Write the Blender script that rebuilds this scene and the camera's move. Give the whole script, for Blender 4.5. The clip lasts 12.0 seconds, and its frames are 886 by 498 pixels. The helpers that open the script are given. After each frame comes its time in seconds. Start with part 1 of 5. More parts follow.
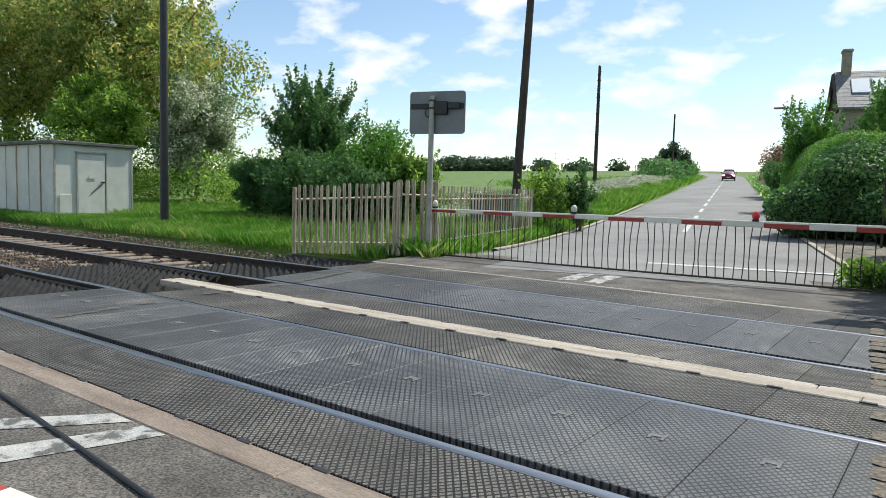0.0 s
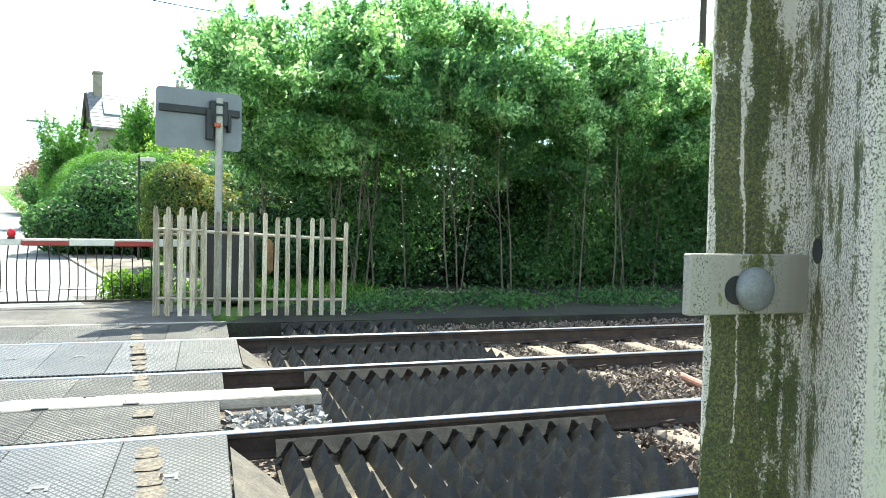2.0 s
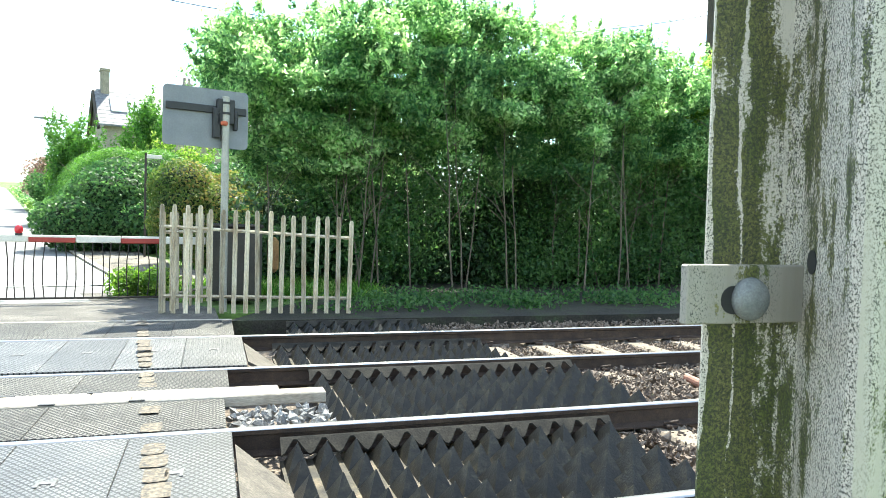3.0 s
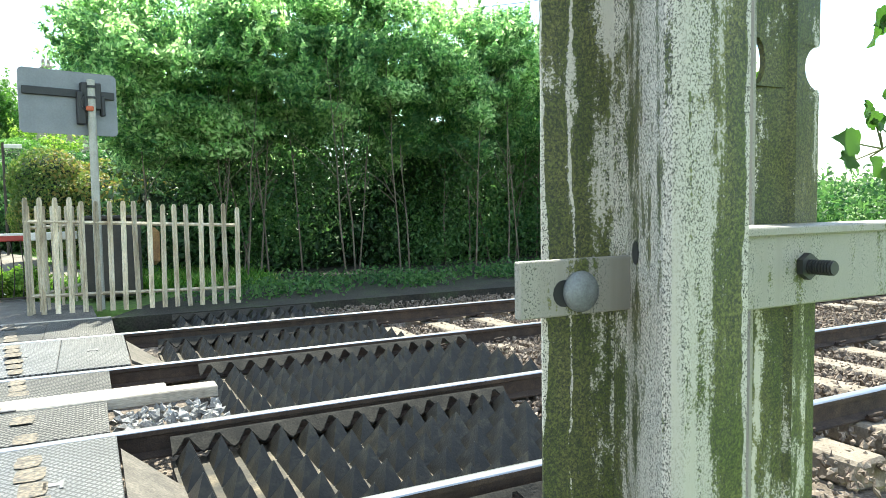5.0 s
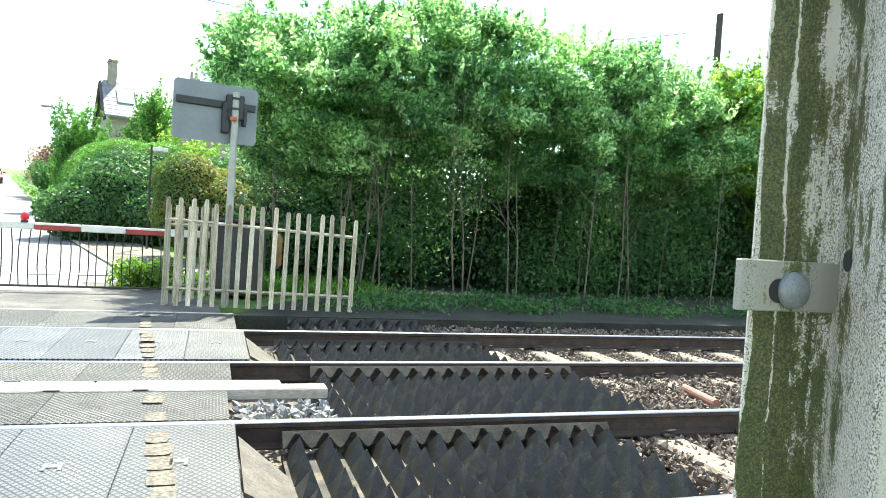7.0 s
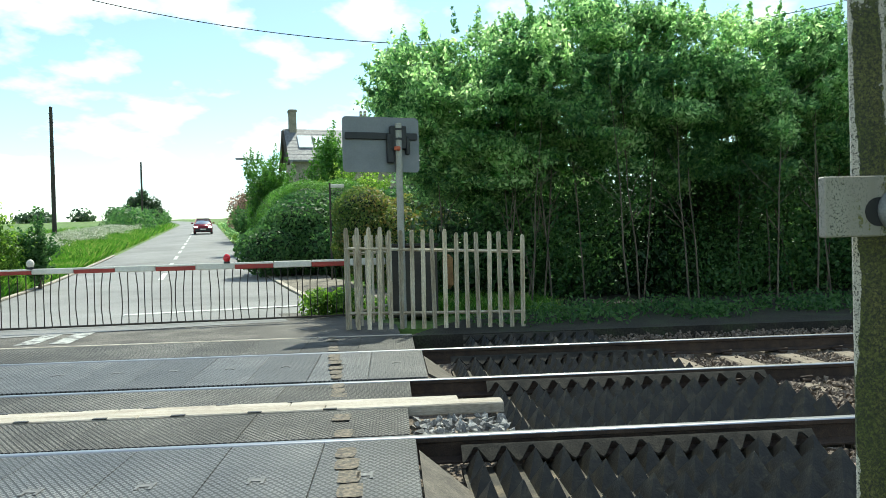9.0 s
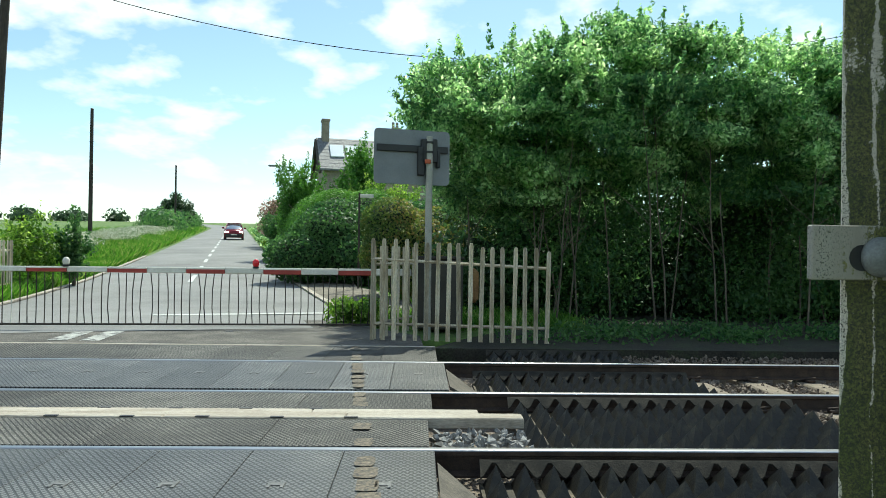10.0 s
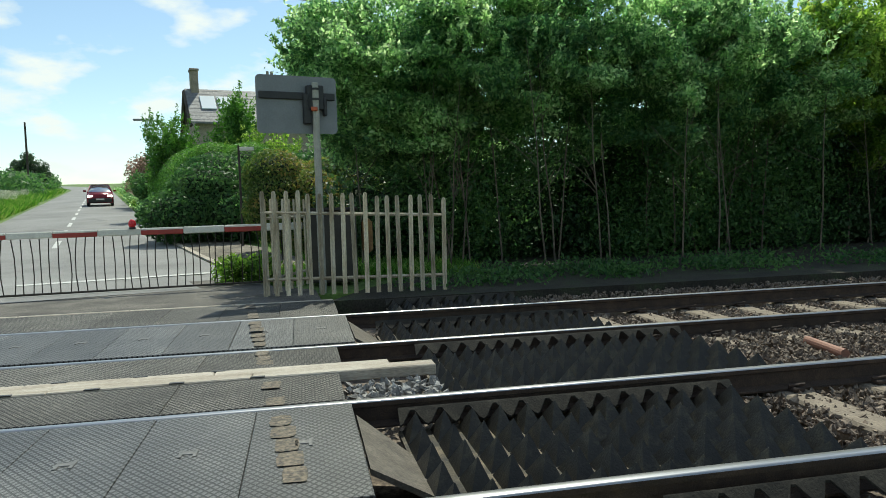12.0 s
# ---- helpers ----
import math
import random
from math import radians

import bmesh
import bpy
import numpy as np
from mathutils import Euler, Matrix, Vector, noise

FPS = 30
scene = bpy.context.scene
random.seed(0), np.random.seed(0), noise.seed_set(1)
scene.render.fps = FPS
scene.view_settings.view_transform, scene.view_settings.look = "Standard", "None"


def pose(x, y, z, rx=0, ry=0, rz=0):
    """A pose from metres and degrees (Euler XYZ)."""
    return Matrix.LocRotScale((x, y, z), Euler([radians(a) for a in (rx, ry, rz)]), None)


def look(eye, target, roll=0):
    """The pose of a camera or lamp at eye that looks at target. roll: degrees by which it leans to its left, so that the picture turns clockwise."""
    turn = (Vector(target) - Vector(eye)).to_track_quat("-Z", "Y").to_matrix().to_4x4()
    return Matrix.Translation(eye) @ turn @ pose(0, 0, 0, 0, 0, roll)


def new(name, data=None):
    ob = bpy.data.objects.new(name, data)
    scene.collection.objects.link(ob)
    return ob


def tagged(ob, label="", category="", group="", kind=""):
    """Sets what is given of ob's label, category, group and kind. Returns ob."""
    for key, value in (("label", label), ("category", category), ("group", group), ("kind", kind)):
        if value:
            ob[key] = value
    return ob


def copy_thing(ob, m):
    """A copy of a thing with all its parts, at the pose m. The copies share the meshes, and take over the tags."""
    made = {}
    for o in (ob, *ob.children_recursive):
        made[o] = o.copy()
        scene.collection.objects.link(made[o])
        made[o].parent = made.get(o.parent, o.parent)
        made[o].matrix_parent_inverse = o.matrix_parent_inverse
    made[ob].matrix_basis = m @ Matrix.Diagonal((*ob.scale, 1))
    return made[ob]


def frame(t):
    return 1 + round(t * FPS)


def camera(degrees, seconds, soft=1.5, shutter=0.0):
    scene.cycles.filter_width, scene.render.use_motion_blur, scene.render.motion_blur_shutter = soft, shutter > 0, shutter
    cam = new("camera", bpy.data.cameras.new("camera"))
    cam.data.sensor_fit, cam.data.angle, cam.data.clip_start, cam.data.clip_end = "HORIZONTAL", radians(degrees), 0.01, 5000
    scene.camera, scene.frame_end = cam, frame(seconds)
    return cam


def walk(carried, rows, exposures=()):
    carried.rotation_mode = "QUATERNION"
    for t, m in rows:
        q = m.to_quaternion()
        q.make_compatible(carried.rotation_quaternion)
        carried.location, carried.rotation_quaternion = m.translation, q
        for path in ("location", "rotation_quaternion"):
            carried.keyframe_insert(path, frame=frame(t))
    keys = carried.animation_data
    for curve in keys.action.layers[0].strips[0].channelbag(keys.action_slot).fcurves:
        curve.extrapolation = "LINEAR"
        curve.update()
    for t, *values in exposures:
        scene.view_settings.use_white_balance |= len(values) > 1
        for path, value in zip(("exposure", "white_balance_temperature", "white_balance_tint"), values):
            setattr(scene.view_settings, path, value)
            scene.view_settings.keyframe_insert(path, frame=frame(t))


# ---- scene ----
cam = camera(64.9, 12.0, 0.85)
PATH = [
    (0, (0.62, -2.655, 1.221), (-0.58, -1.063, 1.06), 1.6),
    (0.5, (0.639, -2.689, 1.245), (0.18, -0.747, 1.1), 1.6),
    (1, (0.676, -2.716, 1.245), (1.082, -0.758, 1.213), -1.0),
    (1.5, (0.684, -2.703, 1.228), (1.306, -0.802, 1.172), 0.7),
    (2, (0.673, -2.698, 1.219), (1.313, -0.804, 1.155), 1.2),
    (2.5, (0.67, -2.701, 1.221), (1.287, -0.799, 1.154), 1.7),
    (4.5, (0.678, -2.721, 1.233), (1.479, -0.891, 1.13), -0.3),
    (5, (0.695, -2.714, 1.236), (1.601, -0.935, 1.11), -0.9),
    (5.5, (0.708, -2.71, 1.237), (1.669, -0.959, 1.135), -0.9),
    (6, (0.691, -2.719, 1.23), (1.577, -0.927, 1.159), -0.1),
    (6.5, (0.65, -2.745, 1.227), (1.443, -0.91, 1.181), 1.3),
    (7, (0.611, -2.741, 1.215), (1.238, -0.842, 1.157), 3.7),
    (7.3, (0.592, -2.726, 1.208), (1.156, -0.809, 1.113), 4.5),
    (7.5, (0.582, -2.701, 1.19), (1.1, -0.775, 1.033), 5.7),
    (7.6, (0.59, -2.687, 1.185), (1.018, -0.743, 0.985), 5.4),
    (9.5, (0.685, -2.767, 1.188), (0.801, -0.77, 1.207), -1.0),
    (10, (0.678, -2.781, 1.193), (0.746, -0.783, 1.208), 0.8),
    (10.5, (0.687, -2.77, 1.193), (0.723, -0.771, 1.207), 1.2),
    (11, (0.67, -2.759, 1.181), (0.703, -0.76, 1.15), 1.0),
    (11.5, (0.614, -2.755, 1.208), (0.674, -0.758, 1.119), 0.4),
    (12, (0.542, -2.641, 1.163), (0.937, -0.685, 1.034), -1.7),
]
EXPOSURES = [(0.0, 0.1, 6500, 7.0), (0.4, 0.05, 6500, 0.0), (0.8, -0.05, 6400, -4.0), (1.0, 0.0, 6400, -4.0), (1.5, 0.9, 6500, -1.0), (2.0, 1.6, 6500, 0.0), (2.7, 1.75, 6500, 1.0), (4.3, 1.62, 6500, 1.0), (5.5, 1.7, 6600, -1.0), (7.0, 1.78, 6500, 0.0), (7.7, 1.7, 6500, 0.0), (8.6, 0.7, 6400, -5.0), (9.4, 0.45, 6500, -4.0), (10.0, 0.24, 6400, -5.0), (10.5, 0.13, 6400, -5.0), (11.4, 0.0, 6450, -4.0), (12.0, -0.05, 6600, -3.0)]
walk(cam, [(t, look(eye, target, roll)) for t, eye, target, roll in PATH], EXPOSURES)

# ---- world, sun ----
SUN_TO = Vector((0.17, 0.56, 0.81)).normalized()
world = bpy.data.worlds.new("sky")
scene.world = world
world.use_nodes = True
wn, wl = world.node_tree.nodes, world.node_tree.links
wn.clear()
w_out = wn.new("ShaderNodeOutputWorld")
w_bg = wn.new("ShaderNodeBackground")
w_sky = wn.new("ShaderNodeTexSky")
w_sky.sky_type = "NISHITA"
w_sky.sun_disc = False
w_sky.sun_elevation = math.asin(SUN_TO.z)
w_sky.sun_rotation = math.atan2(SUN_TO.x, SUN_TO.y)
w_sky.air_density, w_sky.dust_density, w_sky.ozone_density = 1.0, 0.35, 1.2
w_bg.inputs["Strength"].default_value = 0.15
# fair-weather clouds, flattened towards the horizon
w_tc = wn.new("ShaderNodeTexCoord")
w_sep = wn.new("ShaderNodeSeparateXYZ")
w_mx = wn.new("ShaderNodeMath"); w_mx.operation = "MAXIMUM"; w_mx.inputs[1].default_value = 0.0
w_add = wn.new("ShaderNodeMath"); w_add.operation = "ADD"; w_add.inputs[1].default_value = 0.34
w_div = wn.new("ShaderNodeVectorMath"); w_div.operation = "DIVIDE"
w_cmb = wn.new("ShaderNodeCombineXYZ")
w_n = wn.new("ShaderNodeTexNoise")
w_n.inputs["Scale"].default_value, w_n.inputs["Detail"].default_value, w_n.inputs["Roughness"].default_value = 5.2, 7.0, 0.5
w_ramp = wn.new("ShaderNodeValToRGB")
w_ramp.color_ramp.elements[0].position, w_ramp.color_ramp.elements[1].position = 0.5, 0.64
w_mix = wn.new("ShaderNodeMixRGB")
w_mix.inputs["Color2"].default_value = (6.5, 6.7, 6.9, 1)
wl.new(w_tc.outputs["Generated"], w_sep.inputs[0])
wl.new(w_sep.outputs["Z"], w_mx.inputs[0])
wl.new(w_mx.outputs[0], w_add.inputs[0])
for k in "XYZ":
    wl.new(w_add.outputs[0], w_cmb.inputs[k])
wl.new(w_tc.outputs["Generated"], w_div.inputs[0])
wl.new(w_cmb.outputs[0], w_div.inputs[1])
wl.new(w_div.outputs[0], w_n.inputs["Vector"])
wl.new(w_n.outputs["Fac"], w_ramp.inputs[0])
wl.new(w_ramp.outputs[0], w_mix.inputs["Fac"])
wl.new(w_sky.outputs[0], w_mix.inputs["Color1"])
wl.new(w_mix.outputs[0], w_bg.inputs["Color"])
wl.new(w_bg.outputs[0], w_out.inputs[0])

sun = new("sun", bpy.data.lights.new("sun", "SUN"))
sun.data.energy, sun.data.angle, sun.data.color = 4.8, radians(0.55), (1.0, 0.95, 0.86)
sun.matrix_basis = look(SUN_TO * 50, (0, 0, 0))

# ---- materials ----
def mat(name, cols, rough=0.7, scale=8.0, metal=0.0, bump=0.0, bscale=60.0, fine=0.25, spec=0.5, stretch=(1, 1, 1), per="", positions=None):
    """Noise-mottled surface: cols is a ramp of base colours; per: 'object' or 'island' varies the value."""
    m = bpy.data.materials.new(name)
    m.use_nodes = True
    n, l = m.node_tree.nodes, m.node_tree.links
    b = n["Principled BSDF"]
    tc = n.new("ShaderNodeTexCoord")
    mp = n.new("ShaderNodeMapping")
    mp.inputs["Scale"].default_value = stretch
    geo = n.new("ShaderNodeNewGeometry")
    l.new(geo.outputs["Position"], mp.inputs["Vector"])
    big = n.new("ShaderNodeTexNoise")
    big.inputs["Scale"].default_value, big.inputs["Detail"].default_value, big.inputs["Roughness"].default_value = scale, 6, 0.62
    l.new(mp.outputs[0], big.inputs["Vector"])
    ramp = n.new("ShaderNodeValToRGB")
    el = ramp.color_ramp.elements
    while len(el) < len(cols):
        el.new(0.5)
    for k, c in enumerate(cols):
        el[k].position = positions[k] if positions else 0.3 + 0.4 * k / max(1, len(cols) - 1)
        el[k].color = (*c, 1)
    l.new(big.outputs["Fac"], ramp.inputs[0])
    sm = n.new("ShaderNodeTexNoise")
    sm.inputs["Scale"].default_value, sm.inputs["Detail"].default_value = bscale, 4
    l.new(mp.outputs[0], sm.inputs["Vector"])
    mr = n.new("ShaderNodeMapRange")
    mr.inputs["From Min"].default_value, mr.inputs["From Max"].default_value = 0.3, 0.7
    mr.inputs["To Min"].default_value, mr.inputs["To Max"].default_value = 1 - fine, 1 + fine
    l.new(sm.outputs["Fac"], mr.inputs["Value"])
    mul = n.new("ShaderNodeVectorMath"); mul.operation = "SCALE"
    l.new(ramp.outputs[0], mul.inputs[0])
    l.new(mr.outputs[0], mul.inputs["Scale"])
    col = mul.outputs[0]
    if per:
        mr2 = n.new("ShaderNodeMapRange")
        mr2.inputs["To Min"].default_value, mr2.inputs["To Max"].default_value = 0.65, 1.35
        if per == "object":
            oi = n.new("ShaderNodeObjectInfo")
            l.new(oi.outputs["Random"], mr2.inputs["Value"])
        else:
            l.new(geo.outputs["Random Per Island"], mr2.inputs["Value"])
        mul2 = n.new("ShaderNodeVectorMath"); mul2.operation = "SCALE"
        l.new(col, mul2.inputs[0])
        l.new(mr2.outputs[0], mul2.inputs["Scale"])
        col = mul2.outputs[0]
    l.new(col, b.inputs["Base Color"])
    b.inputs["Roughness"].default_value, b.inputs["Metallic"].default_value = rough, metal
    b.inputs["Specular IOR Level"].default_value = spec
    if bump:
        bp = n.new("ShaderNodeBump")
        bp.inputs["Strength"].default_value, bp.inputs["Distance"].default_value = bump, 0.01
        l.new(sm.outputs["Fac"], bp.inputs["Height"])
        l.new(bp.outputs[0], b.inputs["Normal"])
    return m


def leaf_mat(name, dark, light, odd=None, trans=0.35):
    m = bpy.data.materials.new(name)
    m.use_nodes = True
    n, l = m.node_tree.nodes, m.node_tree.links
    b = n["Principled BSDF"]
    geo = n.new("ShaderNodeNewGeometry")
    big = n.new("ShaderNodeTexNoise")
    big.inputs["Scale"].default_value = 0.9
    l.new(geo.outputs["Position"], big.inputs["Vector"])
    add = n.new("ShaderNodeMath"); add.operation = "ADD"
    half = n.new("ShaderNodeMath"); half.operation = "MULTIPLY_ADD"
    half.inputs[1].default_value, half.inputs[2].default_value = 0.5, -0.25
    l.new(geo.outputs["Random Per Island"], half.inputs[0])
    l.new(half.outputs[0], add.inputs[0])
    l.new(big.outputs["Fac"], add.inputs[1])
    ramp = n.new("ShaderNodeValToRGB")
    el = ramp.color_ramp.elements
    el[0].position, el[0].color = 0.3, (*dark, 1)
    el[1].position, el[1].color = 0.62, (*light, 1)
    if odd:
        e = el.new(0.75)
        e.color = (*odd, 1)
    l.new(add.outputs[0], ramp.inputs[0])
    l.new(ramp.outputs[0], b.inputs["Base Color"])
    b.inputs["Roughness"].default_value = 0.5
    b.inputs["Specular IOR Level"].default_value = 0.3
    tr = n.new("ShaderNodeBsdfTranslucent")
    hs = n.new("ShaderNodeHueSaturation")
    hs.inputs["Saturation"].default_value, hs.inputs["Value"].default_value = 1.1, 2.1
    l.new(ramp.outputs[0], hs.inputs["Color"])
    l.new(hs.outputs[0], tr.inputs["Color"])
    mx = n.new("ShaderNodeMixShader")
    mx.inputs[0].default_value = trans
    l.new(b.outputs[0], mx.inputs[1])
    l.new(tr.outputs[0], mx.inputs[2])
    l.new(mx.outputs[0], n["Material Output"].inputs["Surface"])
    return m


def plain(name, c, rough=0.5, metal=0.0, emit=0.0):
    m = bpy.data.materials.new(name)
    m.use_nodes = True
    b = m.node_tree.nodes["Principled BSDF"]
    b.inputs["Base Color"].default_value = (*c, 1)
    b.inputs["Roughness"].default_value, b.inputs["Metallic"].default_value = rough, metal
    if emit:
        b.inputs["Emission Color"].default_value = (*c, 1)
        b.inputs["Emission Strength"].default_value = emit
    return m


def rubber_mat(name, cols, rough, spec):
    """Moulded rubber deck: raised grey studs parted by black diamond grooves, worn smooth in places."""
    m = mat(name, cols, rough, 1.1, 0, 0, 110, 0.6, spec=spec, per="object")
    n, l = m.node_tree.nodes, m.node_tree.links
    b = n["Principled BSDF"]
    geo = n.new("ShaderNodeNewGeometry")
    bands = []
    for a in (38, -38):
        mp = n.new("ShaderNodeMapping")
        mp.inputs["Rotation"].default_value = (0, 0, radians(a))
        l.new(geo.outputs["Position"], mp.inputs["Vector"])
        wv = n.new("ShaderNodeTexWave")
        wv.wave_type, wv.bands_direction, wv.wave_profile = "BANDS", "X", "SIN"
        wv.inputs["Scale"].default_value = 9.8
        wv.inputs["Distortion"].default_value, wv.inputs["Detail"].default_value, wv.inputs["Detail Scale"].default_value = 0.35, 1.0, 3.0
        l.new(mp.outputs[0], wv.inputs["Vector"])
        bands.append(wv)
    mn = n.new("ShaderNodeMath"); mn.operation = "MINIMUM"
    l.new(bands[0].outputs["Fac"], mn.inputs[0])
    l.new(bands[1].outputs["Fac"], mn.inputs[1])
    st = n.new("ShaderNodeMapRange")
    st.inputs["From Min"].default_value, st.inputs["From Max"].default_value = 0.15, 0.26
    l.new(mn.outputs[0], st.inputs["Value"])
    bp = n.new("ShaderNodeBump")
    bp.inputs["Strength"].default_value, bp.inputs["Distance"].default_value = 0.9, 0.008
    l.new(st.outputs[0], bp.inputs["Height"])
    l.new(bp.outputs[0], b.inputs["Normal"])
    # grit lying in the grooves where the deck is worn
    wear = n.new("ShaderNodeTexNoise")
    wear.inputs["Scale"].default_value, wear.inputs["Detail"].default_value = 1.3, 5
    l.new(geo.outputs["Position"], wear.inputs["Vector"])
    wr = n.new("ShaderNodeMapRange")
    wr.inputs["From Min"].default_value, wr.inputs["From Max"].default_value = 0.42, 0.68
    wr.inputs["To Min"].default_value, wr.inputs["To Max"].default_value = 0.0, 0.35
    l.new(wear.outputs["Fac"], wr.inputs["Value"])
    fac = n.new("ShaderNodeMath"); fac.operation = "MAXIMUM"
    l.new(st.outputs[0], fac.inputs[0])
    l.new(wr.outputs[0], fac.inputs[1])
    src = b.inputs["Base Color"].links[0].from_socket
    mix = n.new("ShaderNodeMixRGB")
    mix.inputs["Color1"].default_value = (0.008, 0.008, 0.0085, 1)
    l.new(fac.outputs[0], mix.inputs["Fac"])
    l.new(src, mix.inputs["Color2"])
    l.new(mix.outputs[0], b.inputs["Base Color"])
    return m


M_RUBBER = rubber_mat("deck_rubber", [(0.055, 0.056, 0.058), (0.11, 0.11, 0.108), (0.2, 0.195, 0.18)], 0.5, 0.5)
M_RUBBERD = rubber_mat("dusty_deck_rubber", [(0.06, 0.056, 0.05), (0.12, 0.113, 0.1), (0.2, 0.188, 0.165)], 0.7, 0.3)
M_PAD = mat("worn_pad", [(0.09, 0.09, 0.088), (0.17, 0.165, 0.16)], 0.6, 20)
M_TARMAC = mat("tarmac", [(0.05, 0.046, 0.041), (0.105, 0.096, 0.085), (0.17, 0.155, 0.135)], 0.92, 1.7, 0, 1.0, 75, 0.75)
M_ROAD = mat("road_tarmac", [(0.15, 0.148, 0.145), (0.21, 0.207, 0.2), (0.26, 0.255, 0.25)], 0.85, 0.35, 0, 0.5, 70, 0.25)
M_PAINT = mat("road_paint", [(0.1, 0.1, 0.095), (0.36, 0.36, 0.34), (0.52, 0.52, 0.49)], 0.8, 7, 0, 0.5, 120, 0.3, positions=[0.42, 0.5, 0.72])
M_LINE = mat("road_line", [(0.4, 0.4, 0.38), (0.62, 0.62, 0.6)], 0.7, 5, 0, 0.3, 120, 0.2)
M_CREAM = mat("worn_cream_paint", [(0.05, 0.045, 0.038), (0.12, 0.097, 0.07), (0.2, 0.158, 0.11)], 0.8, 34, 0, 0.5, 60, 0.45, positions=[0.38, 0.5, 0.7])
M_BEAM = mat("kerb_beam", [(0.24, 0.2, 0.155), (0.38, 0.335, 0.275), (0.48, 0.435, 0.37)], 0.85, 3, 0, 0.4, 70, 0.25, stretch=(0.35, 2, 2))
M_EDGE = mat("worn_edge_beam", [(0.13, 0.1, 0.078), (0.22, 0.175, 0.14), (0.3, 0.25, 0.205)], 0.88, 3, 0, 0.4, 70, 0.3, stretch=(0.5, 2, 2))
M_RUST = mat("rusty_steel", [(0.022, 0.013, 0.009), (0.042, 0.025, 0.016), (0.068, 0.042, 0.026)], 0.8, 9, 0, 0.4, 120, 0.3)
M_RAILTOP = mat("polished_rail", [(0.28, 0.285, 0.3), (0.45, 0.45, 0.46)], 0.33, 6, 1.0, 0, 50, 0.1, stretch=(0.15, 5, 1))
M_PYR = mat("black_rubber", [(0.006, 0.0055, 0.0045), (0.011, 0.0105, 0.008), (0.04, 0.034, 0.02)], 0.52, 11, 0, 0.25, 80, 0.4, spec=0.4, per="object")
M_SLEEPER = mat("concrete_sleeper", [(0.15, 0.12, 0.09), (0.25, 0.205, 0.155)], 0.9, 6, 0, 0.4, 60, 0.25)
M_RAMP = mat("ramp_plate", [(0.07, 0.06, 0.048), (0.14, 0.12, 0.095)], 0.85, 9, 0, 0.4, 60, 0.3)
M_STONE = mat("ballast_stone", [(0.07, 0.052, 0.038), (0.16, 0.12, 0.09), (0.28, 0.23, 0.18)], 0.9, 12, 0, 0.5, 80, 0.3, per="island")
M_BALLAST = mat("ballast_bed", [(0.05, 0.04, 0.032), (0.14, 0.11, 0.085), (0.26, 0.21, 0.17)], 0.95, 26, 0, 1.0, 60, 0.4)
M_WOODF = mat("weathered_fence_paint", [(0.26, 0.2, 0.125), (0.47, 0.4, 0.285), (0.6, 0.54, 0.42)], 0.8, 7, 0, 0.3, 90, 0.2, per="object", stretch=(1, 1, 0.3))
M_GREYB = mat("grey_board", [(0.17, 0.18, 0.19), (0.22, 0.23, 0.24)], 0.55, 3, 0.2, 0, 60, 0.08)
M_BLACK = mat("black_paint_and_shade", [(0.012, 0.012, 0.013), (0.025, 0.025, 0.026)], 0.5, 6, 0, 0, 60, 0.2)
M_GALV = mat("galvanised_post", [(0.3, 0.29, 0.25), (0.44, 0.43, 0.38)], 0.6, 5, 0.3, 0.1, 60, 0.15)
M_RED = mat("red_reflective", [(0.26, 0.03, 0.022), (0.38, 0.045, 0.03)], 0.5, 4, 0, 0, 60, 0.15)
M_WHITE = mat("white_paint", [(0.56, 0.53, 0.45), (0.76, 0.73, 0.65)], 0.5, 4, 0, 0, 60, 0.1)
M_LENS = plain("red_lens", (0.6, 0.02, 0.03), 0.2)
M_ROD = mat("dark_rod", [(0.02, 0.017, 0.015), (0.05, 0.04, 0.03)], 0.6, 6, 0.3)
M_GRASS = leaf_mat("grass", (0.055, 0.14, 0.02), (0.13, 0.26, 0.045), (0.26, 0.3, 0.1), 0.4)
M_SOIL = mat("grassy_ground", [(0.05, 0.085, 0.018), (0.1, 0.17, 0.032), (0.15, 0.22, 0.05)], 0.95, 0.6, 0, 0.6, 14, 0.4)
# weedy earth, its tones darkened to carry the shade of the trees
M_EARTH = mat("shade_dark_weedy_earth", [(0.014, 0.012, 0.009), (0.03, 0.026, 0.018), (0.035, 0.05, 0.018)], 0.95, 2.2, 0, 0.8, 40, 0.5)
M_TRUNK = mat("bark", [(0.05, 0.04, 0.03), (0.12, 0.095, 0.07), (0.18, 0.15, 0.11)], 0.9, 8, 0, 0.6, 60, 0.3, stretch=(1, 1, 0.25))
M_CORE = mat("dark_core", [(0.01, 0.02, 0.007), (0.028, 0.058, 0.014)], 0.9, 9, 0, 0.8, 40, 0.5)
M_POLE = mat("creosoted_pole", [(0.035, 0.028, 0.022), (0.075, 0.06, 0.048)], 0.85, 6, 0, 0.3, 50, 0.3, stretch=(1, 1, 0.15))
M_LEAF = leaf_mat("leaves_green", (0.065, 0.145, 0.06), (0.26, 0.4, 0.17), (0.52, 0.62, 0.36), 0.6)
M_LEAFD = leaf_mat("leaves_dark", (0.035, 0.09, 0.03), (0.09, 0.17, 0.055), None, 0.42)
M_LEAFB = leaf_mat("leaves_bronze", (0.09, 0.13, 0.035), (0.21, 0.27, 0.08), (0.36, 0.28, 0.11), 0.55)
